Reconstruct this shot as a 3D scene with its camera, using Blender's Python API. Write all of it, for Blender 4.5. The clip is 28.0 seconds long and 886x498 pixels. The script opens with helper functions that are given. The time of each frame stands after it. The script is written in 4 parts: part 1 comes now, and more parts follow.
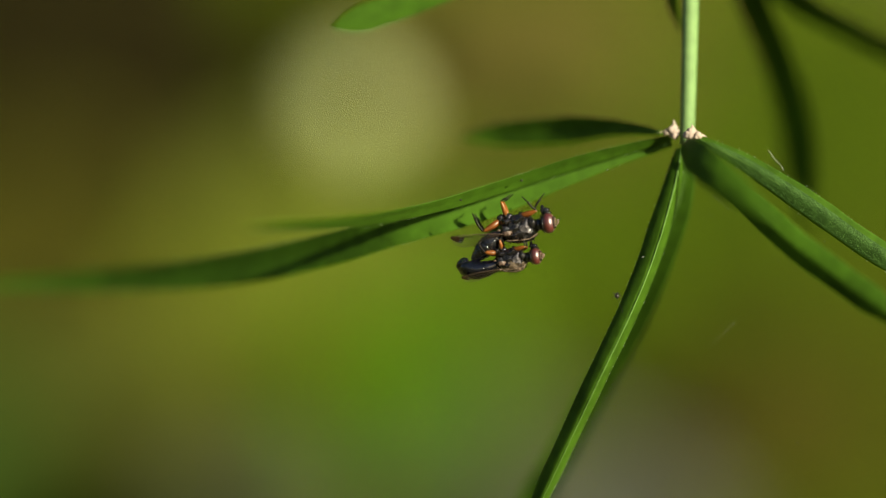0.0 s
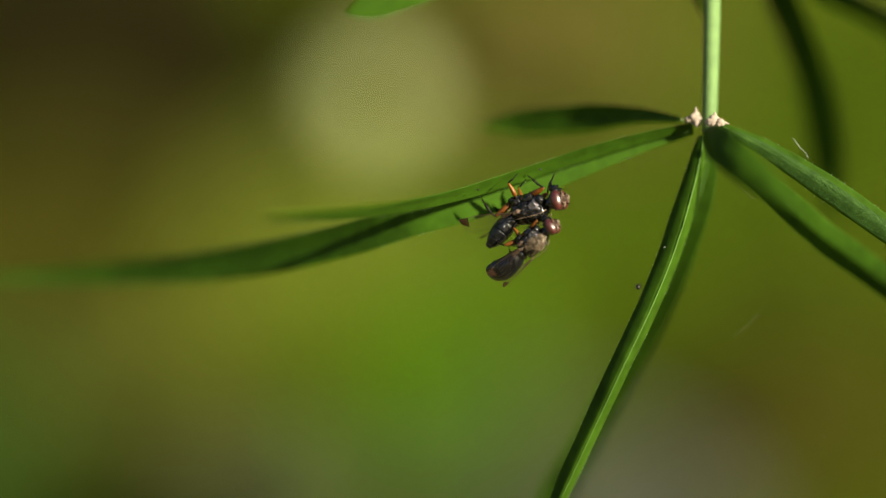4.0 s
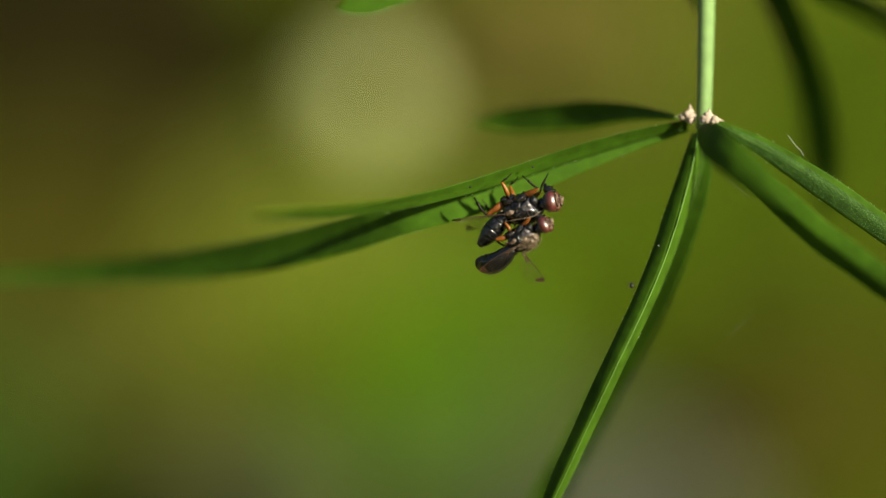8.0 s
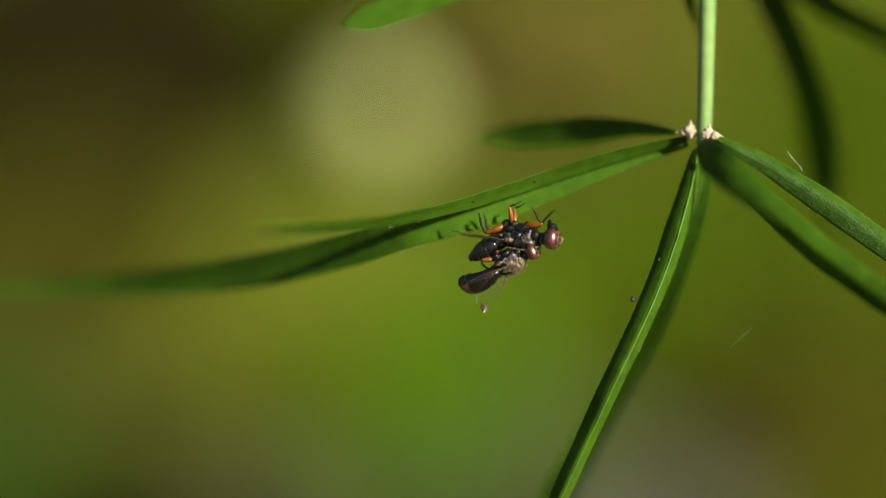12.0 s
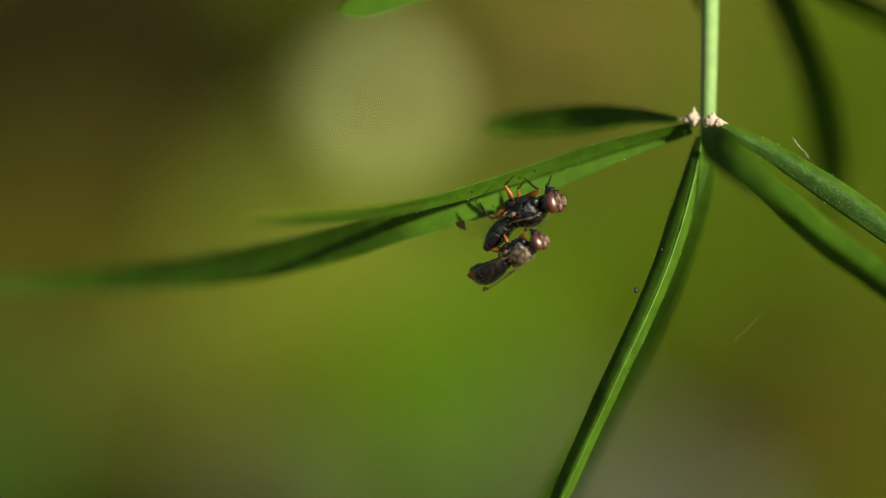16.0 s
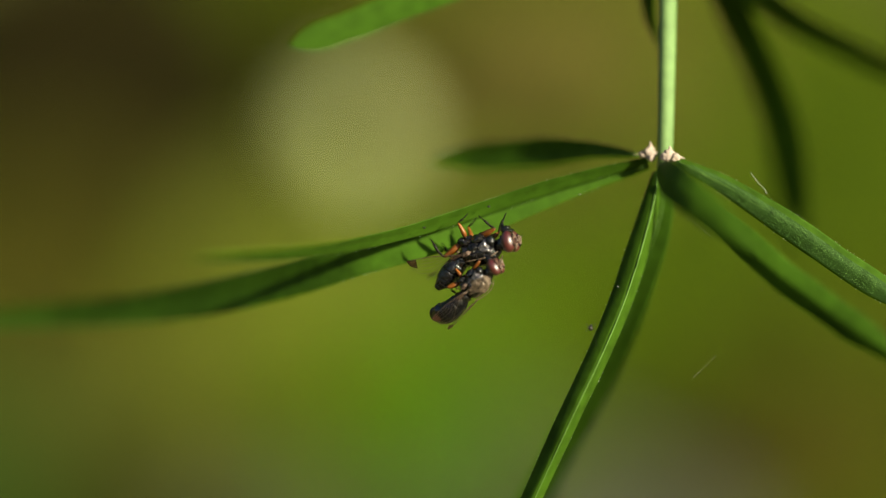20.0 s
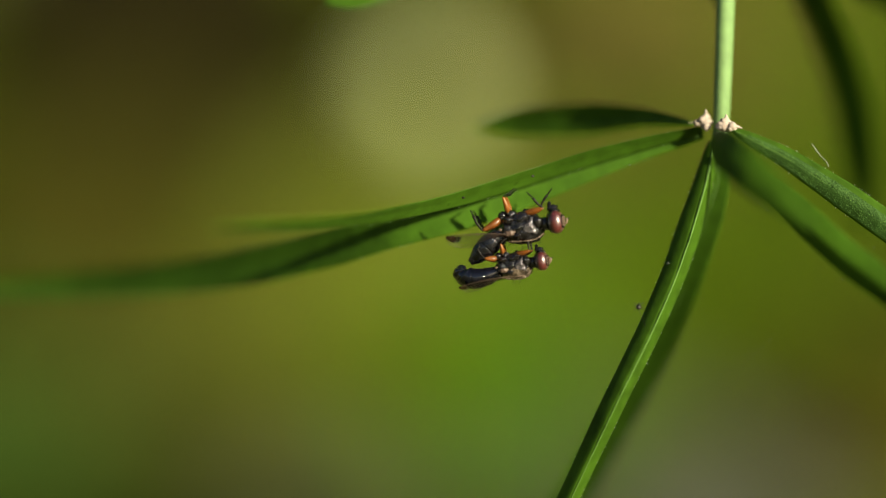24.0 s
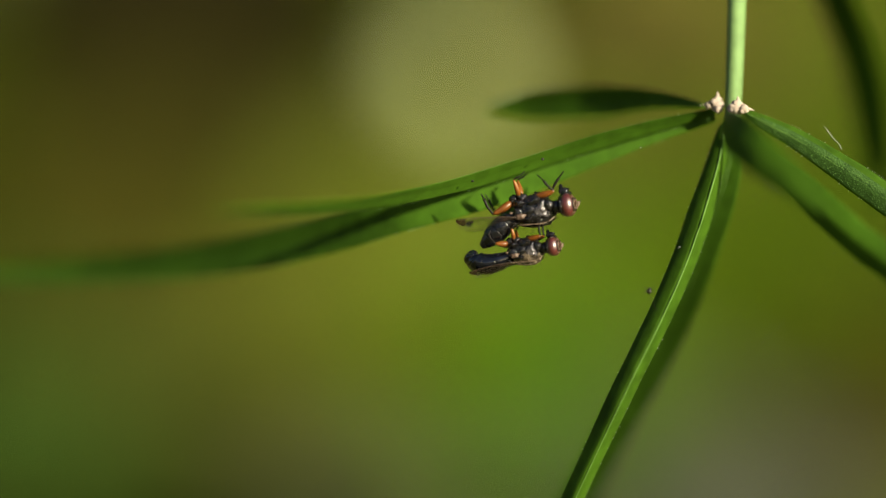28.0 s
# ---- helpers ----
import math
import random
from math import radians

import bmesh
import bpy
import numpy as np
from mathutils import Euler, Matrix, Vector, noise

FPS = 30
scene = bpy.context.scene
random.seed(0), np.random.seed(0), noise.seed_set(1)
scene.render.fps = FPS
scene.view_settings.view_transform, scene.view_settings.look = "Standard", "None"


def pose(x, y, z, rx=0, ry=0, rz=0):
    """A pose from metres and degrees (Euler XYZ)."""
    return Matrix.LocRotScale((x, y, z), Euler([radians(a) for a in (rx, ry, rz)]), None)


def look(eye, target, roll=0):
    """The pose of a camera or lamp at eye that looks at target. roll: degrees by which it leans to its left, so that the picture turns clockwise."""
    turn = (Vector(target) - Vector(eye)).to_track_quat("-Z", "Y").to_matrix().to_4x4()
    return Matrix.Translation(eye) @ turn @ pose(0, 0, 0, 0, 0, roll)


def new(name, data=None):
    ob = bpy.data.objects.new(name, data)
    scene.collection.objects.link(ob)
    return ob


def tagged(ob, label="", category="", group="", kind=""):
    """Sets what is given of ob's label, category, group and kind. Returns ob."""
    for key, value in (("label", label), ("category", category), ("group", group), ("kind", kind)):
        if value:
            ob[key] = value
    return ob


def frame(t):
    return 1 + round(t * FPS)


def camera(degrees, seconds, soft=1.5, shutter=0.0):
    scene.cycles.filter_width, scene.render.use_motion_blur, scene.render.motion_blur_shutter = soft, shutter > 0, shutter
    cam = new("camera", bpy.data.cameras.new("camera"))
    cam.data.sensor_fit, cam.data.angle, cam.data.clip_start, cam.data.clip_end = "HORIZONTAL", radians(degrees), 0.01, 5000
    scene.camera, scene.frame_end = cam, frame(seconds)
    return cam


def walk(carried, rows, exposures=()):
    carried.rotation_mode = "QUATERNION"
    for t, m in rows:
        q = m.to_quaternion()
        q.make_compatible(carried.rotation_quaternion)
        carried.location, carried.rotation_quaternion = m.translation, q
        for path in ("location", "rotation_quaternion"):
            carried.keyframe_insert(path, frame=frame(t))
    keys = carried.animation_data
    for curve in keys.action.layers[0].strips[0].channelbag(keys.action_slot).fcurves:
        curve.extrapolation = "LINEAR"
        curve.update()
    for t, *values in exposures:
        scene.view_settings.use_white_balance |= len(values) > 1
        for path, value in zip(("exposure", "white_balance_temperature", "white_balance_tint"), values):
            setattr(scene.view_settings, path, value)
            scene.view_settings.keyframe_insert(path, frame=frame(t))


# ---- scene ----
cam = camera(10, 28.0, soft=1.35)

# seconds, eye x y z (m), turn to the left, tilt up, roll (degrees)
PATH = [
    (0.0, 0.00000, -0.40000, 0.45000, -0.000, 0.000, -0.000),
    (0.5, 0.00035, -0.40074, 0.44986, 0.079, 0.078, -0.099),
    (1.0, 0.00063, -0.40068, 0.44980, 0.176, 0.144, -0.065),
    (1.5, 0.00072, -0.40080, 0.44982, 0.037, 0.121, -0.034),
    (2.0, 0.00071, -0.40023, 0.44983, 0.015, 0.085, 0.033),
    (2.5, 0.00088, -0.40005, 0.44976, 0.143, -0.004, 0.039),
    (3.0, 0.00109, -0.39843, 0.44978, -0.150, 0.083, 0.160),
    (3.5, 0.00115, -0.39213, 0.44953, 0.172, 0.028, 0.153),
    (4.0, 0.00100, -0.39097, 0.44918, 0.339, 0.016, 0.194),
    (4.5, 0.00096, -0.38988, 0.44891, 0.369, -0.028, 0.240),
    (6.5, 0.00101, -0.38787, 0.44866, 0.211, 0.018, 0.186),
    (7.0, 0.00101, -0.38701, 0.44868, 0.292, 0.028, 0.193),
    (7.5, 0.00121, -0.38802, 0.44888, 0.407, -0.002, 0.043),
    (8.0, 0.00158, -0.38755, 0.44907, 0.336, 0.011, 0.150),
    (8.5, 0.00186, -0.38958, 0.44950, 0.465, 0.041, -0.115),
    (9.0, 0.00192, -0.39062, 0.44986, 0.246, 0.119, -0.087),
    (9.5, 0.00187, -0.39037, 0.44990, 0.283, 0.072, 0.039),
    (10.0, 0.00218, -0.39031, 0.45003, 0.194, -0.054, 0.141),
    (10.5, 0.00255, -0.39047, 0.45013, 0.543, -0.031, 0.117),
    (11.0, 0.00340, -0.39232, 0.44995, 0.507, 0.021, 0.063),
    (11.5, 0.00330, -0.39223, 0.44959, 0.590, 0.069, 0.101),
    (12.0, 0.00342, -0.39216, 0.44939, 0.635, 0.122, 0.099),
    (12.5, 0.00304, -0.39187, 0.44885, 0.682, 0.137, 0.201),
    (14.5, 0.00208, -0.39348, 0.44758, 0.554, 0.588, 0.148),
    (15.0, 0.00189, -0.39296, 0.44758, 0.491, 0.521, 0.200),
    (15.5, 0.00232, -0.39007, 0.44773, 0.504, 0.420, 0.274),
    (16.0, 0.00344, -0.38368, 0.44835, 0.638, 0.178, 0.421),
    (16.5, 0.00359, -0.38002, 0.44867, 0.822, 0.132, 0.361),
    (17.0, 0.00392, -0.37601, 0.44910, 0.864, 0.085, 0.225),
    (17.5, 0.00505, -0.37479, 0.44896, 0.776, 0.063, 0.294),
    (18.0, 0.00599, -0.37427, 0.44886, 0.592, 0.061, 0.340),
    (18.5, 0.00626, -0.37413, 0.44904, 1.231, 0.046, 0.562),
    (19.0, 0.00700, -0.37498, 0.44930, 1.105, 0.128, 0.626),
    (19.5, 0.00771, -0.37601, 0.44973, 1.099, 0.106, 0.592),
    (20.0, 0.00844, -0.37725, 0.45026, 0.863, 0.305, 0.395),
    (20.5, 0.00827, -0.37431, 0.45009, 1.122, 0.211, 0.332),
    (21.0, 0.00834, -0.37147, 0.45034, 1.433, -0.024, 0.376),
    (21.5, 0.00854, -0.36886, 0.45060, 1.390, -0.139, 0.317),
    (23.5, 0.01296, -0.35625, 0.45153, 1.809, -0.525, -0.335),
    (24.0, 0.01416, -0.35505, 0.45160, 2.295, -0.217, -0.412),
    (24.5, 0.01500, -0.35367, 0.45160, 2.773, -0.285, -0.343),
    (25.0, 0.01572, -0.35228, 0.45162, 2.488, -0.359, -0.213),
    (25.5, 0.01626, -0.35244, 0.45192, 3.081, -0.433, -0.343),
    (26.0, 0.01694, -0.35187, 0.45226, 2.953, -0.461, -0.374),
    (26.5, 0.01716, -0.35227, 0.45213, 3.104, -0.401, -0.374),
    (27.0, 0.01718, -0.35185, 0.45216, 3.021, -0.416, -0.412),
    (27.5, 0.01715, -0.35170, 0.45206, 2.844, -0.415, -0.300),
    (28.0, 0.01705, -0.35167, 0.45124, 2.889, -0.344, -0.356),
]


def eye_pose(x, y, z, yaw, tilt, roll):
    return pose(x, y, z, 0, 0, yaw) @ pose(0, 0, 0, tilt, 0, 0) @ pose(0, 0, 0, 0, roll, 0) @ pose(0, 0, 0, 90, 0, 0)


walk(cam, [(t, eye_pose(*row)) for t, *row in PATH])

# ---- light ----
SUN_TO = Vector((0.70, -0.65, 0.30)).normalized()
world = bpy.data.worlds.new("world")
scene.world = world
world.use_nodes = True
sky = world.node_tree.nodes.new("ShaderNodeTexSky")
sky.sky_type, sky.sun_disc = "NISHITA", False
sky.sun_elevation = math.asin(SUN_TO.z)
sky.sun_rotation = math.atan2(SUN_TO.x, SUN_TO.y)
background = world.node_tree.nodes["Background"]
background.inputs[1].default_value = 0.043
world.node_tree.links.new(sky.outputs[0], background.inputs[0])
sun = new("sun", bpy.data.lights.new("sun", "SUN"))
sun.data.energy, sun.data.angle, sun.data.color = 5.0, radians(0.6), (0.97, 0.92, 0.67)
sun.matrix_world = look(SUN_TO * 3, (0, 0, 0))
scene.view_settings.exposure = 0.76


# ---- materials ----
def material(name, color, rough=0.5, vary=0.25, scale=900.0, bump=0.0, metallic=0.0, spec=0.5, coat=0.0, coat_rough=0.08, translucent=0.0, tint=None, island=False):
    """A surface with colour variation at two scales, fine relief, and light through thin leaves."""
    m = bpy.data.materials.new(name)
    m.use_nodes = True
    n, l = m.node_tree.nodes, m.node_tree.links
    b = n["Principled BSDF"]
    co = n.new("ShaderNodeTexCoord")
    fine, broad = n.new("ShaderNodeTexNoise"), n.new("ShaderNodeTexNoise")
    fine.inputs["Scale"].default_value, broad.inputs["Scale"].default_value = scale, scale * 0.13
    fine.inputs["Detail"].default_value = 4
    for t in (fine, broad):
        l.new(co.outputs["Object"], t.inputs["Vector"])
    add = n.new("ShaderNodeMath")
    add.operation = "ADD"
    l.new(fine.outputs[0], add.inputs[0])
    l.new(broad.outputs[0], add.inputs[1])
    src = add.outputs[0]
    if island:
        geo = n.new("ShaderNodeNewGeometry")
        more = n.new("ShaderNodeMath")
        more.operation = "ADD"
        l.new(src, more.inputs[0])
        l.new(geo.outputs["Random Per Island"], more.inputs[1])
        src = more.outputs[0]
    ramp = n.new("ShaderNodeMapRange")
    ramp.inputs[1].default_value, ramp.inputs[2].default_value = (0.7, 1.8) if island else (0.7, 1.3)
    l.new(src, ramp.inputs[0])
    mix = n.new("ShaderNodeMix")
    mix.data_type = "RGBA"
    c2 = tint or tuple(c * 1.35 for c in color)
    mix.inputs[6].default_value = (*[c * (1 - vary) for c in color], 1)
    mix.inputs[7].default_value = (*[c * (1 - vary) + d * vary for c, d in zip(color, c2)], 1)
    l.new(ramp.outputs[0], mix.inputs[0])
    l.new(mix.outputs[2], b.inputs["Base Color"])
    b.inputs["Roughness"].default_value, b.inputs["Metallic"].default_value = rough, metallic
    b.inputs["Specular IOR Level"].default_value = spec
    b.inputs["Coat Weight"].default_value, b.inputs["Coat Roughness"].default_value = coat, coat_rough
    if bump:
        bp = n.new("ShaderNodeBump")
        bp.inputs["Strength"].default_value, bp.inputs["Distance"].default_value = bump, 0.00008
        l.new(fine.outputs[0], bp.inputs["Height"])
        l.new(bp.outputs[0], b.inputs["Normal"])
    if translucent:
        tr, sh = n.new("ShaderNodeBsdfTranslucent"), n.new("ShaderNodeMixShader")
        sh.inputs[0].default_value = translucent
        l.new(mix.outputs[2], tr.inputs[0])
        l.new(b.outputs[0], sh.inputs[1])
        l.new(tr.outputs[0], sh.inputs[2])
        l.new(sh.outputs[0], n["Material Output"].inputs["Surface"])
    return m


def membrane(name, color, clear):
    """A clear insect wing: mostly see-through, with a glossy film."""
    m = bpy.data.materials.new(name)
    m.use_nodes = True
    n, l = m.node_tree.nodes, m.node_tree.links
    b = n["Principled BSDF"]
    b.inputs["Base Color"].default_value = (*color, 1)
    b.inputs["Roughness"].default_value = 0.28
    b.inputs["Specular IOR Level"].default_value = 0.5
    noise_tex, rng = n.new("ShaderNodeTexNoise"), n.new("ShaderNodeMapRange")
    noise_tex.inputs["Scale"].default_value = 1500
    l.new(n.new("ShaderNodeTexCoord").outputs["Object"], noise_tex.inputs["Vector"])
    rng.inputs[3].default_value, rng.inputs[4].default_value = clear - 0.06, clear + 0.12
    l.new(noise_tex.outputs[0], rng.inputs[0])
    tr, sh = n.new("ShaderNodeBsdfTransparent"), n.new("ShaderNodeMixShader")
    l.new(rng.outputs[0], sh.inputs[0])
    l.new(b.outputs[0], sh.inputs[1])
    l.new(tr.outputs[0], sh.inputs[2])
    l.new(sh.outputs[0], n["Material Output"].inputs["Surface"])
    return m


LEAF = material("leaf_green", (0.068, 0.155, 0.010), 0.55, 0.4, 900, 0.35, spec=0.10, translucent=0.25)
BRISTLED = material("leaf_bristled", (0.034, 0.09, 0.010), 0.6, 0.3, 9000, 1.0, spec=0.2, tint=(0.10, 0.20, 0.04))
MIDRIB = material("midrib_green", (0.13, 0.25, 0.05), 0.65, 0.3, 1500, 0.2, spec=0.12)
STEM = material("stem_green", (0.205, 0.33, 0.115), 0.65, 0.25, 1300, 0.3, spec=0.25)
HAIR = material("pale_hair", (0.34, 0.46, 0.22), 0.45, 0.3, 3000)
STIPULE = material("stipule_pale", (0.58, 0.45, 0.37), 0.65, 0.5, 1800, 0.4)
CHITIN = material("black_chitin", (0.003, 0.0026, 0.0027), 0.10, 0.9, 5200, 1.0, spec=1.0, tint=(0.016, 0.012, 0.012))
SHEEN = material("grey_sheen", (0.010, 0.009, 0.010), 0.17, 0.95, 5200, 1.6, metallic=0.6, spec=1.0, tint=(0.38, 0.33, 0.35))
DARK_SHEEN = material("dark_sheen", (0.004, 0.0035, 0.0035), 0.16, 0.9, 4600, 1.2, metallic=0.3, spec=1.0, tint=(0.035, 0.030, 0.030))
STEEL = material("steel_black_chitin", (0.003, 0.003, 0.004), 0.14, 0.9, 3600, 1.4, spec=1.0, tint=(0.022, 0.020, 0.026))
BRONZE = material("bronze_dust", (0.010, 0.007, 0.005), 0.30, 0.97, 3200, 2.0, metallic=0.3, tint=(0.44, 0.32, 0.22))
BLUE_BLACK = material("blue_black_chitin", (0.002, 0.0022, 0.005), 0.09, 0.8, 1700, 0.6, spec=1.0, tint=(0.008, 0.008, 0.016))
EYE_RED = material("eye_red", (0.085, 0.011, 0.009), 0.36, 0.3, 5000, 0.4, spec=0.8, coat=0.8, coat_rough=0.38, tint=(0.19, 0.035, 0.03))
EYE_RED.node_tree.nodes["Principled BSDF"].inputs["Coat IOR"].default_value = 1.7
FACE = material("pale_face", (0.22, 0.145, 0.10), 0.5, 0.3, 3000, 0.3)
ORANGE = material("orange_leg", (0.22, 0.060, 0.006), 0.35, 0.6, 1500, 0.5, tint=(0.36, 0.12, 0.018))
DARK_LEG = material("dark_leg", (0.012, 0.009, 0.007), 0.5, 0.4, 3000, 0.3, spec=0.2)
PALE = material("pale_haltere", (0.17, 0.105, 0.075), 0.5, 0.4, 3000, 0.3)
WING = membrane("wing_film", (0.045, 0.038, 0.028), 0.94)
WING_CELL = membrane("wing_cell", (0.12, 0.07, 0.045), 0.66)
WING_TIP = membrane("wing_spot", (0.045, 0.020, 0.012), 0.25)
VEIN = material("wing_vein", (0.07, 0.042, 0.028), 0.3, 0.5, 2500, spec=0.6)
SILK = membrane("silk", (0.75, 0.75, 0.70), 0.70)
SPECK = material("dark_speck", (0.02, 0.016, 0.012), 0.5, 0.4, 4000, 0.5)
SOIL = material("soil", (0.075, 0.078, 0.010), 0.9, 0.5, 25, 0.5)


# ---- building ----
MM = 0.001
BASE_Z = 0.45


def at(x, y, z):
    """A place near the whorl, in millimetres from the point 45 cm above the ground."""
    return Vector((x * MM, y * MM, BASE_Z + z * MM))


def thing(name, place, label, category, group="", kind=""):
    ob = new(name)
    ob.empty_display_size = 0.005
    ob.matrix_world = Matrix.Translation(place)
    return tagged(ob, label, category, group, kind)


def part(name, bm, mat, parent=None, label="", smooth=True):
    me = bpy.data.meshes.new(name)
    bmesh.ops.recalc_face_normals(bm, faces=bm.faces[:])
    bm.to_mesh(me)
    bm.free()
    if smooth:
        me.polygons.foreach_set("use_smooth", [True] * len(me.polygons))
    for m in (mat if isinstance(mat, (list, tuple)) else [mat]):
        me.materials.append(m)
    ob = new(name, me)
    ob.parent = parent
    return tagged(ob, label)


def spline(points, count):
    """Evenly parametered points on a smooth curve through the given ones."""
    p = [Vector(q) for q in points]
    p = [2 * p[0] - p[1]] + p + [2 * p[-1] - p[-2]]
    out = []
    spans = len(p) - 3
    for i in range(count):
        s = i / (count - 1) * spans
        k = min(int(s), spans - 1)
        t = s - k
        a, b, c, d = p[k:k + 4]
        out.append(0.5 * ((2 * b) + (c - a) * t + (2 * a - 5 * b + 4 * c - d) * t * t + (3 * b - a - 3 * c + d) * t ** 3))
    return out


def tube(bm, points, radius, sides=8, count=0, squash=1.0, ridge=0.0):
    """A tapered tube along a curve; radius is a number or a function of 0..1."""
    pts = spline(points, count) if count else [Vector(q) for q in points]
    rings, n = [], len(pts)
    ref = Vector((0.31, 0.17, 0.93))
    for i, c in enumerate(pts):
        d = (pts[min(i + 1, n - 1)] - pts[max(i - 1, 0)]).normalized()
        u = d.cross(ref).normalized()
        v = d.cross(u)
        r = radius(i / (n - 1)) if callable(radius) else radius
        ring = []
        for k in range(sides):
            a = 2 * math.pi * k / sides
            rr = r * (1 + (ridge if k % 2 else -ridge))
            ring.append(bm.verts.new(c + u * math.cos(a) * rr + v * math.sin(a) * rr * squash))
        rings.append(ring)
    for a, b in zip(rings, rings[1:]):
        for k in range(sides):
            bm.faces.new((a[k], a[(k + 1) % sides], b[(k + 1) % sides], b[k]))
    bm.faces.new(rings[0])
    bm.faces.new(rings[-1])
    return bm


def lump(bm, centre, size, segs=14, rings=10, rough=0.0, seed=0.0, shape=None):
    """A rounded body: an ellipsoid, made uneven or reshaped by shape(unit vector)."""
    rows = []
    for i in range(rings + 1):
        th = math.pi * i / rings
        row = []
        for k in range(1 if i in (0, rings) else segs):
            ph = 2 * math.pi * k / segs
            u = Vector((math.cos(th), math.sin(th) * math.cos(ph), math.sin(th) * math.sin(ph)))
            f = 1 + rough * (noise.noise(u * 2.3 + Vector((seed, 0, 0))) + 0.45 * noise.noise(u * 6.1 + Vector((seed, 3, 0))))
            if shape:
                f *= shape(u)
            row.append(bm.verts.new(Vector(centre) + Vector((u.x * size[0], u.y * size[1], u.z * size[2])) * f))
        rows.append(row)
    for a, b in zip(rows, rows[1:]):
        for k in range(segs):
            q = [a[k % len(a)], a[(k + 1) % len(a)], b[(k + 1) % len(b)], b[k % len(b)]]
            q = list(dict.fromkeys(q))
            if len(q) > 2:
                bm.faces.new(q)
    return bm


# ---- ground and distance ----
def ground():
    """One sheet that reaches the horizon and rises behind the plants as a bank."""
    bm = bmesh.new()
    xs = [-60, -12, -3, -1, -0.5, -0.25, -0.12, 0, 0.12, 0.25, 0.5, 1, 3, 12, 60]
    prof = [(-60, 0), (-10, 0), (-2, 0), (-0.5, 0), (0.1, 0), (0.24, 0.01), (0.31, 0.05), (0.355, 0.20), (0.372, 0.32), (0.378, 0.45), (0.388, 0.60), (0.45, 0.80), (1.0, 1.0), (3, 1.3), (12, 1.6), (60, 2.0)]
    grid = [[bm.verts.new((x, y + 0.012 * noise.noise(Vector((x * 5, z * 5, 3))), z)) for x in xs] for y, z in prof]
    for a, b in zip(grid, grid[1:]):
        for k in range(len(xs) - 1):
            bm.faces.new((a[k], a[k + 1], b[k + 1], b[k]))
    return tagged(part("ground", bm, SOIL), "olive-brown mossy earth bank behind the plant", "ground", kind="structure")


ground()


FAR = 0.93


def litter(name, label, category, mat, x, z, rx, rz, count, size, depth, seed):
    """A patch of small folded leaves lying on the bank; laid out at 80 cm from the start and drawn nearer by FAR."""
    rnd = random.Random(seed)
    bm = bmesh.new()
    count, size = int(count * 1.8), size * 0.75
    for _ in range(count):
        a, r = rnd.uniform(0, 2 * math.pi), math.sqrt(rnd.random())
        c = Vector((x + rx * r * math.cos(a), 400 + depth + rnd.uniform(-18, 12), z + rz * r * math.sin(a))) * FAR * MM + Vector((0, -0.4, BASE_Z))
        turn = Euler((rnd.uniform(-0.22, 0.22), rnd.uniform(0, 6.28), rnd.uniform(-0.22, 0.22))).to_matrix()
        s = size * rnd.uniform(0.6, 1.3) * FAR * MM
        v = [bm.verts.new(c + turn @ Vector(q) * s) for q in ((-0.5, 0, 0), (-0.15, 0.04, 0.24), (-0.15, -0.05, 0), (-0.15, 0.04, -0.24), (0.2, 0.03, 0.2), (0.2, -0.06, 0), (0.2, 0.03, -0.2), (0.55, 0.02, 0))]
        for f in ((0, 1, 2), (0, 2, 3), (1, 4, 5, 2), (2, 5, 6, 3), (4, 7, 5), (5, 7, 6)):
            bm.faces.new([v[k] for k in f])
    return tagged(part(name, bm, mat, smooth=False), label, category, kind="stuff")


def litter_mat(name, color):
    return material(name, color, 0.75, 0.28, 60, 0, spec=0.04, translucent=0.15, island=True)


# dark brown litter; also the painted shade of the bank's upper left
DARK_AND_SHADE_LITTER = litter_mat("dark_and_shade_litter", (0.026, 0.021, 0.006))
BROWN_LITTER = litter_mat("brown_litter", (0.155, 0.137, 0.030))
OLIVE = litter_mat("olive_moss", (0.083, 0.110, 0.006))
GREEN = litter_mat("green_moss", (0.086, 0.170, 0.007))
STRAW = litter_mat("straw", (0.132, 0.165, 0.012))
PALE_OLIVE = litter_mat("pale_olive", (0.176, 0.204, 0.032))
GREY_GREEN = litter_mat("grey_green", (0.125, 0.145, 0.065))
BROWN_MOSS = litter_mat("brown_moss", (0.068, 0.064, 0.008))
BRIGHT = litter_mat("bright_weeds", (0.095, 0.155, 0.006))
GREY = litter_mat("grey_lichen", (0.150, 0.150, 0.145))
RIGHT_GREEN = litter_mat("yellow_green", (0.077, 0.120, 0.006))

DEEP = litter_mat("deep_green", (0.056, 0.165, 0.004))
OLIVE_BROWN = litter_mat("olive_brown", (0.135, 0.150, 0.026))
CORNER = litter_mat("dark_weeds", (0.058, 0.105, 0.016))

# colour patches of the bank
# upper left: the bank's shade is put into the litter's near-black colour
litter("leaf_litter", "leaf litter on the upper-left bank, darkened to paint its shade", "leaf litter", DARK_AND_SHADE_LITTER, -58, 32, 30, 28, 420, 12, 420, 1)
litter("dry_leaves", "brown dry leaves on the bank", "dry leaves", BROWN_LITTER, 13, 33, 22, 14, 240, 11, 400, 2)
litter("moss", "olive moss covering the earth bank", "moss", OLIVE, -5, -6, 120, 72, 2900, 13, 430, 3)
litter("green_weeds", "bright green low weeds on the bank", "weeds", GREEN, -8, -15, 14, 13, 190, 12, 400, 4)
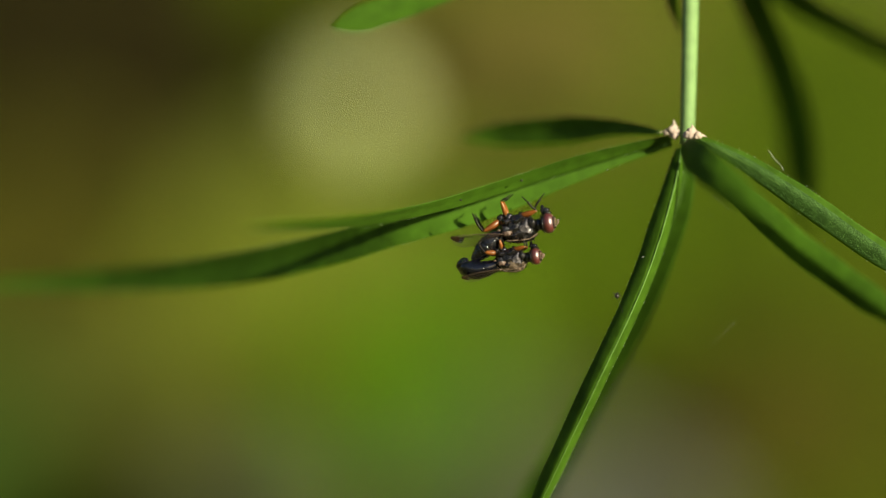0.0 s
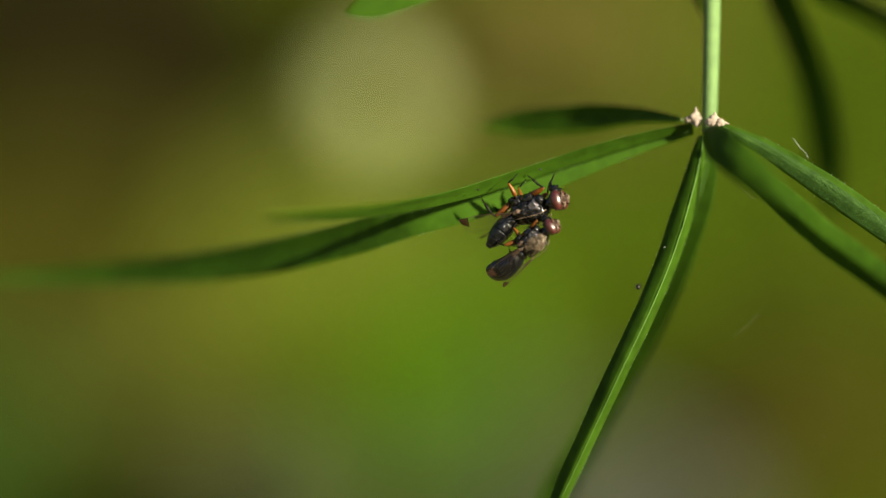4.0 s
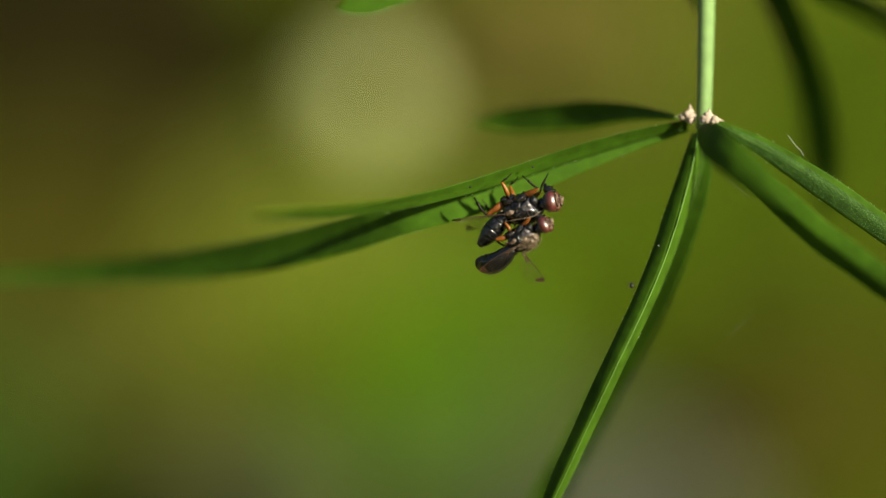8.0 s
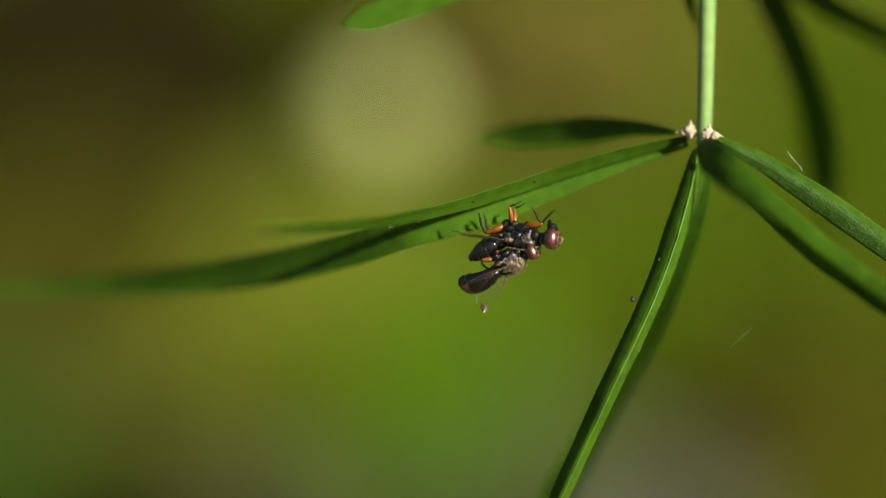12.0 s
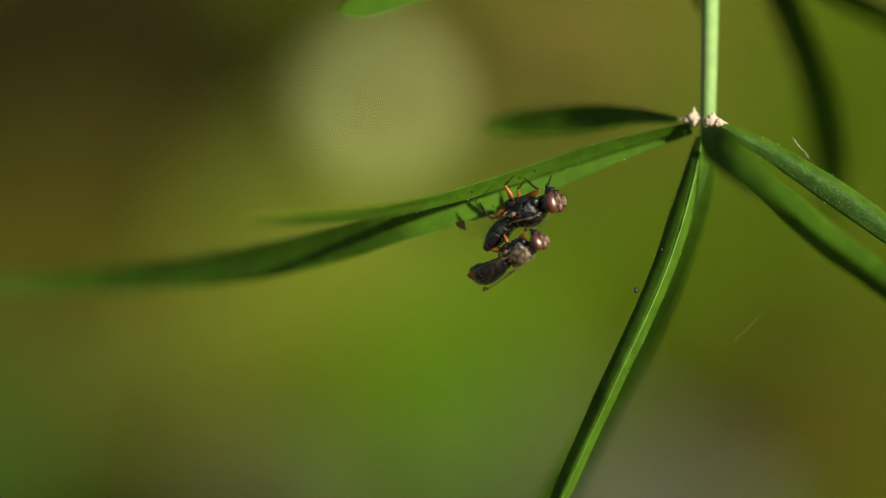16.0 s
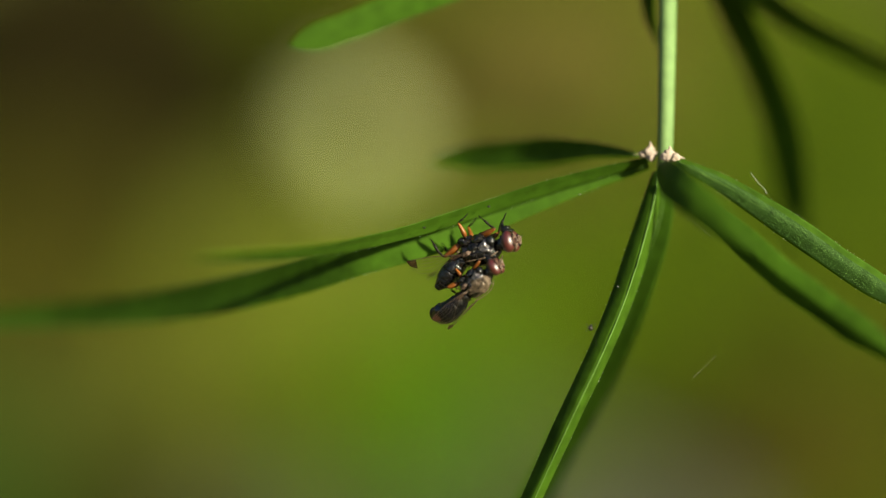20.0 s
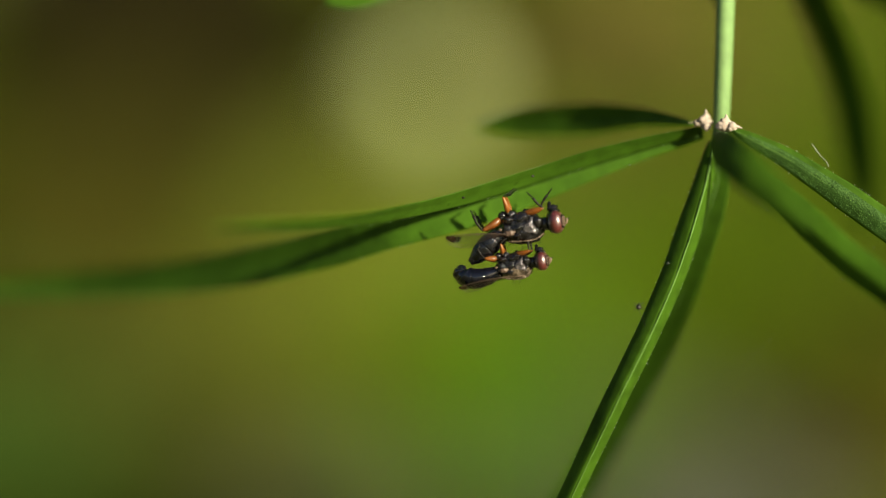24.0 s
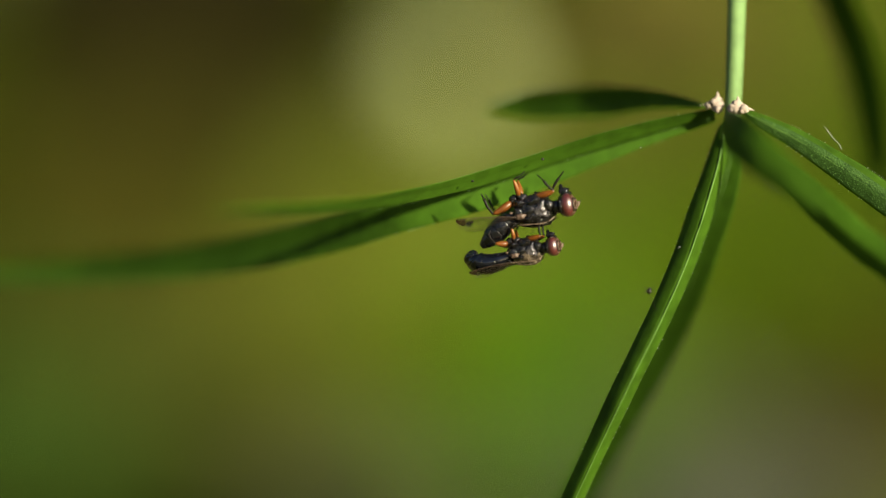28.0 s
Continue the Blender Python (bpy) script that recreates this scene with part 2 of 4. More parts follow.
litter("straw_litter", "yellowish dry grass lying on the bank", "dry grass", STRAW, -27, -9, 18, 10, 340, 12, 400, 5)
litter("leaf_litter", "dark brown leaf litter below the weeds", "leaf litter", DARK_AND_SHADE_LITTER, -32, -28, 11, 4.5, 90, 8, 385, 6)
litter("moss", "pale olive moss on the bank", "moss", PALE_OLIVE, -18, 2, 21, 12, 400, 12, 404, 12)
litter("moss", "brownish olive moss low on the bank", "moss", OLIVE_BROWN, -44, -23, 18, 11, 260, 12, 400, 13)
litter("weeds", "dark green weeds low on the bank", "weeds", CORNER, -80, -28, 14, 18, 150, 12, 400, 27)
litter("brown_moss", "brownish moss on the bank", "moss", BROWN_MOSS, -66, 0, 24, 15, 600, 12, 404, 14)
litter("bright_weeds", "fresh yellow-green weeds on the bank", "weeds", BRIGHT, 8, -5, 22, 14, 130, 12, 403, 11)
litter("lichen", "pale grey lichen on the bank's foot", "lichen", GREY, 25, -43, 17, 10, 270, 9, 392, 7)
litter("yellow_green_weeds", "yellow-green weeds on the bank", "weeds", RIGHT_GREEN, 48, 18, 34, 26, 440, 12, 408, 8)

litter("green_weeds", "deep green low weeds on the bank", "weeds", DEEP, -7, -26, 12, 10, 190, 9, 388, 21)
litter("moss", "grey-green moss on the bank", "moss", GREY_GREEN, -23, -41, 17, 6, 230, 8, 386, 22)
litter("moss", "grey-green moss beside the weeds", "moss", GREY_GREEN, 12, -35, 12, 9, 180, 8, 388, 23)
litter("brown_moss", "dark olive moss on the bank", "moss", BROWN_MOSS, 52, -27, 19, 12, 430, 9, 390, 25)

# pale colour stands in for a sunlit leaf's glint, out of focus
GLINT_BALL = material("glint_ball_pale", (0.45, 0.49, 0.215), 0.8, 0.15, 400, 0.4)


def glint_ball(place, radius):
    """An added pale ball on a thin stalk from the bank; it blurs into a glint's disc."""
    t = thing("glint_ball", Vector((place.x, place.y - 0.03, 0.0)), "added pale ball on a thin stalk, stand-in for a blurred leaf glint", "seed head")
    base = t.location.copy()
    bm = lump(bmesh.new(), place - base, (radius, radius * 0.8, radius), 20, 14, 0.15, 4.0)
    part("head", bm, GLINT_BALL, t, "pale ball painted as a glint")
    part("stalk", tube(bmesh.new(), [(0, 0, 0.0), (0.004, -0.03, 0.25), place - base], 0.0007, 6, 14), STRAW, t)
    return t


glint_ball(at(-11.3, 214, 17.2), 0.0049)


# ---- the plant ----
def blade(bm, pts, width, facing, fold, twist=0.0, rows=44, thick=0.10, split=0):
    """A narrow leaf along a curve: a shallow keel with rounded margins and real thickness."""
    c = spline([p for p in pts], rows)
    cols = (-1.0, -0.86, -0.55, -0.2, 0.0, 0.2, 0.55, 0.86, 1.0)
    top, low = [], []
    f = Vector(facing).normalized()
    for i, p in enumerate(c):
        s = i / (rows - 1)
        d = (c[min(i + 1, rows - 1)] - c[max(i - 1, 0)]).normalized()
        side = d.cross(f).normalized()
        side.rotate(Matrix.Rotation(radians(twist) * s, 3, d))
        up = side.cross(d)
        w = 0.5 * width(s) * (1 + 0.04 * noise.noise(Vector((s * 9, width(0.5), 1))))
        a, b = [], []
        for q in cols:
            ang = radians(fold(s, q)) if callable(fold) else 0.0
            h = -abs(q) * w * math.sin(ang) if ang else fold * abs(q) ** 1.2 * w
            h += 0.03 * w * noise.noise(Vector((s * 14, q * 2, 5)))
            e = max(0.25, 1 - q * q) * thick * MM * min(1, w / (0.3 * MM) + 0.15)
            o = p + side * q * w * math.cos(ang) + up * h
            a.append(bm.verts.new(o + up * e * 0.5))
            b.append(bm.verts.new(o - up * e * 0.5))
        top.append(a)
        low.append(b)
    n = len(cols)
    for i in range(rows - 1):
        for k in range(n - 1):
            face = bm.faces.new((top[i][k], top[i][k + 1], top[i + 1][k + 1], top[i + 1][k]))
            face.material_index = 1 if split and 1 < k < 7 and 3 < i else 0
            bm.faces.new((low[i][k + 1], low[i][k], low[i + 1][k], low[i + 1][k + 1]))
        bm.faces.new((low[i][0], top[i][0], top[i + 1][0], low[i + 1][0]))
        bm.faces.new((top[i][-1], low[i][-1], low[i + 1][-1], top[i + 1][-1]))
    for r in (0, -1):
        bm.faces.new(top[r] + low[r][::-1])
    return c, [[r[0].co.copy() for r in top], [r[-1].co.copy() for r in top]]


def taper(w, root=0.35, tip=0.6, rise=0.22, narrow=1.0):
    """Leaf width along its length, in millimetres: narrow root, even middle, pointed tip."""
    def f(s):
        a = root + (1 - root) * min(1, s / rise) ** 0.7
        b = 1 if s < tip else max(0.0, 1 - ((s - tip) / (1 - tip)) ** 2.0)
        return max(0.04, w * a * b * (1 + (narrow - 1) * s)) * MM
    return f


plant = thing("leafy_stem", Vector((0.30, 0.10, 0.0)), "slender green stem with whorls of narrow leaves", "plant")
ROOT = plant.location.copy()


def leaf(points, width, facing, fold, label, twist=0.0, root=0.35, tip=0.6, rib=0.10, split=0, narrow=1.0, hairs=0, rise=0.22):
    pts = [at(*p) - ROOT for p in points]
    bm = bmesh.new()
    c, margins = blade(bm, pts, taper(width, root, tip, rise, narrow), facing, fold, twist, split=split)
    ob = part("leaf", bm, [LEAF, BRISTLED] if split else LEAF, plant, label)
    f = Vector(facing).normalized()
    spine = []
    for i, p in enumerate(c):
        d = (c[min(i + 1, len(c) - 1)] - c[max(i - 1, 0)]).normalized()
        side = d.cross(f).normalized()
        side.rotate(Matrix.Rotation(radians(twist) * i / (len(c) - 1), 3, d))
        spine.append(p + side.cross(d) * (0.00003 if callable(fold) else -0.00002))
    part("midrib", tube(bmesh.new(), spine[:-2], lambda s: rib * (1 - 0.75 * s) * MM, 6), MIDRIB, ob, "paler raised midrib")
    if split:
        rnd, bm = random.Random(11), bmesh.new()
        for _ in range(1300):
            k, q = rnd.uniform(3, len(c) - 6), rnd.uniform(-0.35, 0.8)
            i = int(k)
            p = c[i].lerp(c[i + 1], k - i).lerp(margins[1][i].lerp(margins[1][i + 1], k - i), q)
            out = Vector((rnd.uniform(-0.5, 0.5), -1, rnd.uniform(-0.3, 0.6)))
            tube(bm, [p + Vector((0, -0.03, 0)) * MM, p + out.normalized() * rnd.uniform(0.07, 0.12) * MM], lambda s: (0.03 - 0.02 * s) * MM, 4)
        tagged(part("surface_bristles", bm, MIDRIB, ob, "fine pale bristles on the leaf's surface"), kind="stuff")
    if hairs:
        rnd, bm = random.Random(hairs), bmesh.new()
        for _ in range(hairs):
            edge = rnd.choice(margins)
            k = rnd.uniform(2, len(edge) - 4)
            i = int(k)
            p = edge[i].lerp(edge[i + 1], k - i)
            mid = c[i].lerp(c[i + 1], k - i)
            out = (p - mid).normalized() + Vector((rnd.uniform(-0.5, 0.5), rnd.uniform(-0.6, 0.1), rnd.uniform(-0.4, 0.4)))
            tube(bm, [p, p + out.normalized() * rnd.uniform(0.05, 0.13) * MM], lambda s: (0.022 - 0.016 * s) * MM, 4)
        part("margin_hairs", bm, HAIR, ob, "tiny pale bristles along the margin")
    return ob


# lower whorl
leaf([(18.13, 2.2, 8.84), (14.18, 2.0, 7.9), (9.68, 1.5, 6.63), (5.19, 0.8, 5.15), (0.71, -0.6, 3.74), (-3.71, -4, 2.66), (-8.03, -9, 2.05), (-12.23, -14, 1.81), (-15.28, -18.5, 1.61)], 1.7, (0.15, -0.62, -0.75), 0.1, "narrow green leaf lying over the longer one", root=0.42, tip=0.68, rib=0.04, hairs=70)
leaf([(18.17, 3.0, 8.45), (14.21, 3.0, 7.51), (9.7, 2.6, 5.98), (5.21, 2.2, 4.31), (0.72, 1.8, 2.78), (-1.97, 2.0, 2.06), (-3.77, 2.4, 1.57), (-6.03, 3.5, 0.86), (-8.32, 5.0, 0.14), (-12.93, 8.0, -0.96), (-17.63, 11.5, -1.79), (-22.41, 15.0, -2.32), (-27.27, 18.5, -2.62), (-32.17, 21.5, -2.82), (-37.1, 24.0, -2.93), (-44.61, 28.0, -3.06)], 2.7, (0.1, -0.95, 0.1), 0.2, "long arching green leaf, sunlit, on which two flies cling", twist=15, root=0.2, tip=0.6, rib=0.04, hairs=120)
leaf([(17.45, 3.0, 9.26), (14.32, 6.0, 9.74), (12.11, 8.0, 9.79), (9.88, 10.0, 9.7), (5.35, 13.0, 9.45), (1.3, 15.0, 9.17)], 2.2, (0.0, -0.95, -0.05), 0.25, "short dark green leaf", root=0.1, tip=0.72, rise=0.55)
leaf([(20.23, 2.0, 8.75), (21.6, 1.5, 8.02), (23.72, 1.0, 6.94), (25.92, 0.5, 5.54), (28.12, 0.0, 4.06), (30.27, -0.5, 2.54), (32.46, -1.0, 0.94), (34.86, -1.5, -0.67), (38.02, -2.0, -2.8)], 2.0, (-0.25, -0.95, 0.05), -0.3, "narrow green leaf with finely bristled surface", root=0.25, tip=0.85, split=-1, hairs=60, rise=0.5)
leaf([(19.15, 1.0, 8.28), (20.0, 0.0, 7.01), (21.52, -1.5, 5.56), (23.63, -3.5, 3.76), (25.57, -5.0, 1.9), (27.66, -6.0, 0.0), (29.78, -7.0, -1.58), (31.89, -8.0, -3.19), (34.21, -9.0, -4.76), (39.0, -10.0, -7.96)], 2.4, (-0.72, -0.65, 0.15), -0.3, "broad dark green leaf below the bristled one", root=0.1, tip=0.8, rise=0.42)
leaf([(18.78, -3.0, 8.2), (19.25, -8.0, 7.39), (20.49, -11.0, 6.16), (22.23, -12.5, 4.63), (23.89, -13.5, 3.15), (25.59, -14.0, 1.68)], 2.7, (-0.4, -0.88, 0.15), -0.2, "green leaf reaching out towards the viewer", root=0.4, tip=0.35, rib=0.04)
leaf([(19.02, 2.0, 8.03), (18.1, 0.5, 4.07), (16.56, -0.5, -0.85), (14.7, -1.5, -5.29), (12.33, -2.0, -10.17), (9.82, -1.0, -15.54), (7.9, 0.0, -19.69), (5.1, 2.0, -25.53)], 3.5, (-0.05, -1.0, 0.0), lambda s, q: 26 + (16 + 6 * s) * q if q > 0 else 67 - 3 * q, "hanging keeled green leaf with a bright midrib", root=0.4, tip=0.8, rib=0.08, narrow=0.8, hairs=150)
leaf([(19.39, 3.2, 7.69), (19.26, 3.4, 5.45), (18.23, 4.5, 1.85), (16.72, 7, -2.68), (14.73, 10, -7.28), (12.26, 13, -11.93), (9.89, 16, -16.67), (7.52, 18.5, -20.96), (4.75, 21, -26.26)], 2.4, (-0.22, -0.95, 0.0), 0.12, "hanging green leaf behind the others", root=0.15, tip=0.85)
# upper whorl
leaf([(19.88, 4.0, 30.25), (13.34, 4.0, 26.64), (6.15, 5.0, 23.1), (-0.18, 5.5, 20.77), (-3.8, 5.6, 19.33), (-6.52, 5.6, 18.42), (-8.96, 5.6, 17.7)], 2.3, (-0.1, -0.9, 0.1), 0.15, "bright green leaf of the upper whorl", tip=0.8)
leaf([(19.93, 4.0, 28.45), (18.71, 7.0, 23.21), (18.6, 8.5, 20.1), (19.38, 9.5, 17.32)], 1.7, (-0.8, -0.6, -0.2), 0.3, "small dark leaf against the stem", tip=0.4)
leaf([(19.88, 4.0, 30.25), (23.21, 11.0, 25.27), (25.87, 17.0, 20.52), (27.81, 21.0, 16.73), (29.38, 24.0, 12.82), (30.19, 26.0, 9.32), (30.71, 28.0, 5.3), (30.93, 29.0, 1.48)], 3.3, (-0.5, -0.76, -0.42), 0.45, "dark drooping leaf of the upper whorl", tip=0.7)
leaf([(19.88, 4.0, 30.25), (24.01, 9.0, 24.24), (29.6, 17.0, 20.52), (33.56, 20.0, 18.65), (37.01, 23.0, 17.14), (43.55, 26.0, 14.31)], 3.0, (-0.12, -0.46, -0.86), 0.3, "dark spreading leaf of the upper whorl", tip=0.75)

part("stem", tube(bmesh.new(), [p - ROOT for p in (at(19.25, 2.2, 8.2), at(19.43, 2.2, 10), at(19.7, 3, 19.83), at(19.93, 4, 28.45), at(22, 8, 60), at(60, 30, 120), at(180, 70, 90), Vector((0.29, 0.095, 0.25)), Vector((0.30, 0.10, -0.01)))],
     lambda s: (0.47 + 0.65 * s) * MM, 16, 140, 1.0, 0.06), STEM, plant, "pale green ribbed stem")


def stipules(centre, spikes, r, seed):
    """A cluster of small knobbly pale scales round the node."""
    rnd = random.Random(seed)
    o = centre - ROOT
    part("stipule", lump(bmesh.new(), o, (r * 0.8, r * 0.7, r * 0.65), 16, 12, 0.4, seed), STIPULE, plant, "pale pinkish knobbly stipule")
    for x, y, z, w in spikes:
        tip = Vector((x, y, z)) * MM
        spike = part("stipule", tube(bmesh.new(), [o, o + tip * 0.55 + Vector((0.05, 0, 0.06)) * MM, o + tip], lambda s, w=w: w * MM * (1.04 - s ** 1.4), 9, 9), STIPULE, plant, "pale pinkish pointed stipule")
        part("knob", lump(bmesh.new(), o + tip * rnd.uniform(0.3, 0.55), (r * 0.5, r * 0.45, r * 0.42), 12, 8, 0.5, rnd.uniform(0, 50)), STIPULE, spike)
    for _ in range(5):
        part("stipule", lump(bmesh.new(), o + Vector((rnd.uniform(-0.5, 0.5), rnd.uniform(-0.4, 0.1), rnd.uniform(-0.3, 0.2))) * MM, (r * rnd.uniform(0.3, 0.5),) * 3, 12, 8, 0.5, rnd.uniform(0, 50)), STIPULE, plant)


stipules(at(18.25, 1.2, 9.25), [(0.02, 0, 1.0, 0.24), (-0.7, 0, -0.02, 0.2), (-1.25, -0.1, -0.03, 0.08), (0.35, -0.3, -0.1, 0.26)], 0.60 * MM, 3)
stipules(at(19.64, 0.4, 9.02), [(0.05, -0.2, 0.85, 0.24), (1.25, 0, -0.15, 0.2), (0.75, 0.1, 0.2, 0.22), (-0.3, -0.2, -0.25, 0.24)], 0.72 * MM, 8)


# ---- the flies ----
def leg(fly, root, knee, ankle, toe, thick, femur_mat):
    """A leg of coxa, thick femur, thin tibia and jointed tarsus; it turns about its root."""
    root, knee, ankle, toe = (Vector(q) * MM for q in (root, knee, ankle, toe))
    ob = part("leg", lump(bmesh.new(), (0, 0, 0), (thick * 1.1 * MM,) * 3, 10, 8), DARK_LEG, fly)
    ob.location = root
    k, a, e = knee - root, ankle - root, toe - root
    part("femur", tube(bmesh.new(), [(0, 0, 0), k * 0.45 + Vector((0.05, 0, 0.04)) * MM, k], lambda s: thick * MM * (0.42 + 0.80 * math.sin(math.pi * s ** 0.75) ** 0.8), 10, 12), femur_mat, ob, "orange femur")
    part("tibia", tube(bmesh.new(), [k, (k + a) * 0.5 + (k - a).cross(Vector((0, 1, 0))) * 0.06, a], lambda s: thick * MM * (0.36 + 0.16 * s), 7, 8), DARK_LEG, ob, "dark tibia")
    part("tarsus", tube(bmesh.new(), [a, (a + e) * 0.5, e], lambda s: thick * MM * (0.30 - 0.08 * s + 0.06 * math.sin(s * 31)), 6, 14), DARK_LEG, ob)
    return ob


def wing(fly, root, length, width):
    """A clear wing in its own space: it runs back along -x from its root, flat in x and y."""
    def outline(s):
        lead = 0.06 * width * math.sin(math.pi * s)
        trail = width * max(0.02, 4 * s * (1 - s)) ** 0.45 * (0.5 + 0.5 * s)
        return lead, -trail
    def sheet(lo, hi, count, lift, across):
        bm = bmesh.new()
        prev = None
        for i in range(count + 1):
            s = lo + (hi - lo) * i / count
            u, v = outline(s)
            row = []
            for k in range(across + 1):
                y = u + (v - u) * k / 5
                z = 0.05 * length * s * s + 0.03 * math.sin(k * 1.9 + s * 5) * width * 0.5 + lift
                row.append((bm.verts.new(Vector((-s * length, y, z)) * MM), bm.verts.new(Vector((-s * length, y, z - 0.012)) * MM)))
            if prev:
                for k in range(across):
                    bm.faces.new((prev[k][0], prev[k + 1][0], row[k + 1][0], row[k][0]))
                    bm.faces.new((prev[k + 1][1], prev[k][1], row[k][1], row[k + 1][1]))
            prev = row
        return bm
    ob = part("wing", sheet(0.0, 1.0, 22, 0, 5), WING, fly, "clear wing with brown veins")
    ob.location = Vector(root) * MM
    part("wing_tip", sheet(0.84, 0.99, 7, 0.016, 3), WING_TIP, ob, "dark brown spot at the wing's tip")
    part("wing_cell", sheet(0.04, 0.26, 7, 0.016, 2), WING_CELL, ob, "brownish cell at the wing's root")
    for frac in (0.0, 0.14, 0.3, 0.48, 0.68, 0.88):
        pts = []
        for i in range(12):
            s = 0.02 + 0.93 * i / 11
            u, v = outline(s)
            y = u + (v - u) * frac * min(1, s * 1.6)
            pts.append(Vector((-s * length, y, 0.05 * length * s * s + 0.015)) * MM)
        part("vein", tube(bmesh.new(), pts, lambda s, f=frac: (0.040 if f == 0 else 0.014) * (1 - 0.5 * s) * MM, 5), VEIN, ob)
    part("wing_base", lump(bmesh.new(), (-0.1 * MM, -0.1 * MM, 0), (0.20 * MM, 0.08 * MM, 0.06 * MM), 12, 8, 0.3), PALE, ob, "pale wing base")
    return ob


def facets(seed, count, depth, soft=26.0):
    """A shape for lump() that cuts flat plates into a rounded body."""
    rnd = random.Random(seed)
    planes = [(Vector((rnd.gauss(0, 1), rnd.gauss(0, 1), rnd.gauss(0, 1))).normalized(), 1 - depth * rnd.uniform(0.5, 1.5)) for _ in range(count)]
    def f(u):
        total = 1.0
        for n, d in planes:
            total += max(1e-3, u.dot(n) / d) ** soft
        return total ** (-1 / soft)
    return f


def abdomen(fly, path, radii, mat, flat):
    """Overlapping tergites along a curve."""
    c = spline([Vector(p) * MM for p in path], 41)
    cuts = [0, 9, 18, 27, 35, 40]
    for n, (a, b) in enumerate(zip(cuts, cuts[1:])):
        def rad(s, a=a, b=b):
            g = (a + (b - a) * s) / 40 * (len(radii) - 1)
            k = min(int(g), len(radii) - 2)
            r = radii[k] + (radii[k + 1] - radii[k]) * (g - k)
            return r * MM * (0.98 + 0.03 * s)
        part("abdomen_segment", tube(bmesh.new(), c[a:b + 1], rad, 16, 0, flat), mat, fly)


def fly(name, label, size, tail, tail_radii, tail_mat, back_mat, wing_z, wing_long, short):
    t = thing(name, at(0, 0, 0), label, "fly", "pair of flies")
    part("thorax", lump(bmesh.new(), (0, 0, 0), (1.45 * MM, 0.95 * MM, 1.0 * MM), 60, 42, 0.06, 1.0, facets(4, 30, 0.14, 90.0)), CHITIN, t)
    part("mesonotum", lump(bmesh.new(), (0.12 * MM, 0, 0.36 * MM), (1.25 * MM, 0.82 * MM, 0.64 * MM), 52, 38, 0.08, 2.0, facets(9, 26, 0.10, 90.0)), back_mat, t, "bronze-dusted back of the thorax")
    part("scutellum", lump(bmesh.new(), (-1.35 * MM, 0, 0.58 * MM), (0.42 * MM, 0.6 * MM, 0.3 * MM), 14, 10, 0.1, 1.0, facets(2, 9, 0.2)), CHITIN, t)
    # side plates: place along, up, and half-sizes; each is a flat-faced shield on the flank
    plates = ((0.52, -0.02, 0.52, 0.62, SHEEN, 21), (-0.30, -0.10, 0.42, 0.60, DARK_SHEEN, 22), (0.02, -0.62, 0.62, 0.36, CHITIN, 23),
              (-0.86, -0.02, 0.36, 0.46, CHITIN, 24), (-0.80, -0.55, 0.44, 0.32, CHITIN, 25), (1.00, -0.28, 0.30, 0.42, DARK_SHEEN, 26), (-0.42, 0.42, 0.50, 0.22, CHITIN, 27))
    for s in (1, -1):
        for px, pz, rx, rz, mat, seed in plates:
            part("side_plate", lump(bmesh.new(), (px * MM, s * 0.60 * MM, pz * MM), (rx * MM, 0.36 * MM, rz * MM), 44, 32, 0.12, seed, facets(seed, 16, 0.22, 90.0)), mat, t, "grey shining side plate" if mat is SHEEN else "")
        for px, rx in ((0.35, 0.30), (-0.55, 0.26), (-1.05, 0.30)):
            part("coxa", lump(bmesh.new(), (px * MM, s * 0.40 * MM, -0.88 * MM), (rx * MM, 0.26 * MM, 0.30 * MM), 16, 12, 0.25, px * 9, facets(31, 9, 0.2)), CHITIN, t)
        part("wing_root", lump(bmesh.new(), (-0.72 * MM, s * 0.90 * MM, 0.26 * MM), (0.28 * MM, 0.10 * MM, 0.16 * MM), 16, 12, 0.7, 6.0), PALE, t, "pale brownish membrane at the wing's root")
        part("stripe", tube(bmesh.new(), [Vector(q) * MM for q in ((-0.9, s * 0.80, 0.74), (0.0, s * 0.86, 0.80), (0.8, s * 0.72, 0.76), (1.3, s * 0.45, 0.45))], lambda q: (0.012 + 0.026 * abs(math.sin(q * 9))) * MM, 6, 24), FACE, t, "pale dusted line along the back")
        part("haltere", lump(bmesh.new(), (-1.28 * MM, s * 0.85 * MM, -0.02 * MM), (0.11 * MM, 0.07 * MM, 0.08 * MM), 10, 8), PALE, t, "pale haltere")
    if back_mat is BRONZE:
        for y in (-0.34, 0.34):
            part("stripe", tube(bmesh.new(), [Vector(q) * MM for q in ((-0.75, y * 1.1, 0.83), (0.1, y, 0.985), (0.75, y * 0.9, 0.87), (1.1, y * 0.7, 0.64))], lambda q: (0.02 + 0.035 * abs(math.sin(q * 7 + 1))) * MM, 6, 20), BRONZE, t, "pale dusted stripe on the back")
    part("neck", tube(bmesh.new(), [(1.0 * MM, 0, -0.1 * MM), (1.7 * MM, 0, -0.15 * MM)], 0.42 * MM, 10), CHITIN, t)
    # the head turns on the neck, so its pieces are placed from there
    head = part("head", lump(bmesh.new(), (0.42 * MM, 0, -0.04 * MM), (0.50 * MM, 0.86 * MM, 0.80 * MM), 30, 20, 0.08, 7.0, facets(31, 14, 0.10)), CHITIN, t)
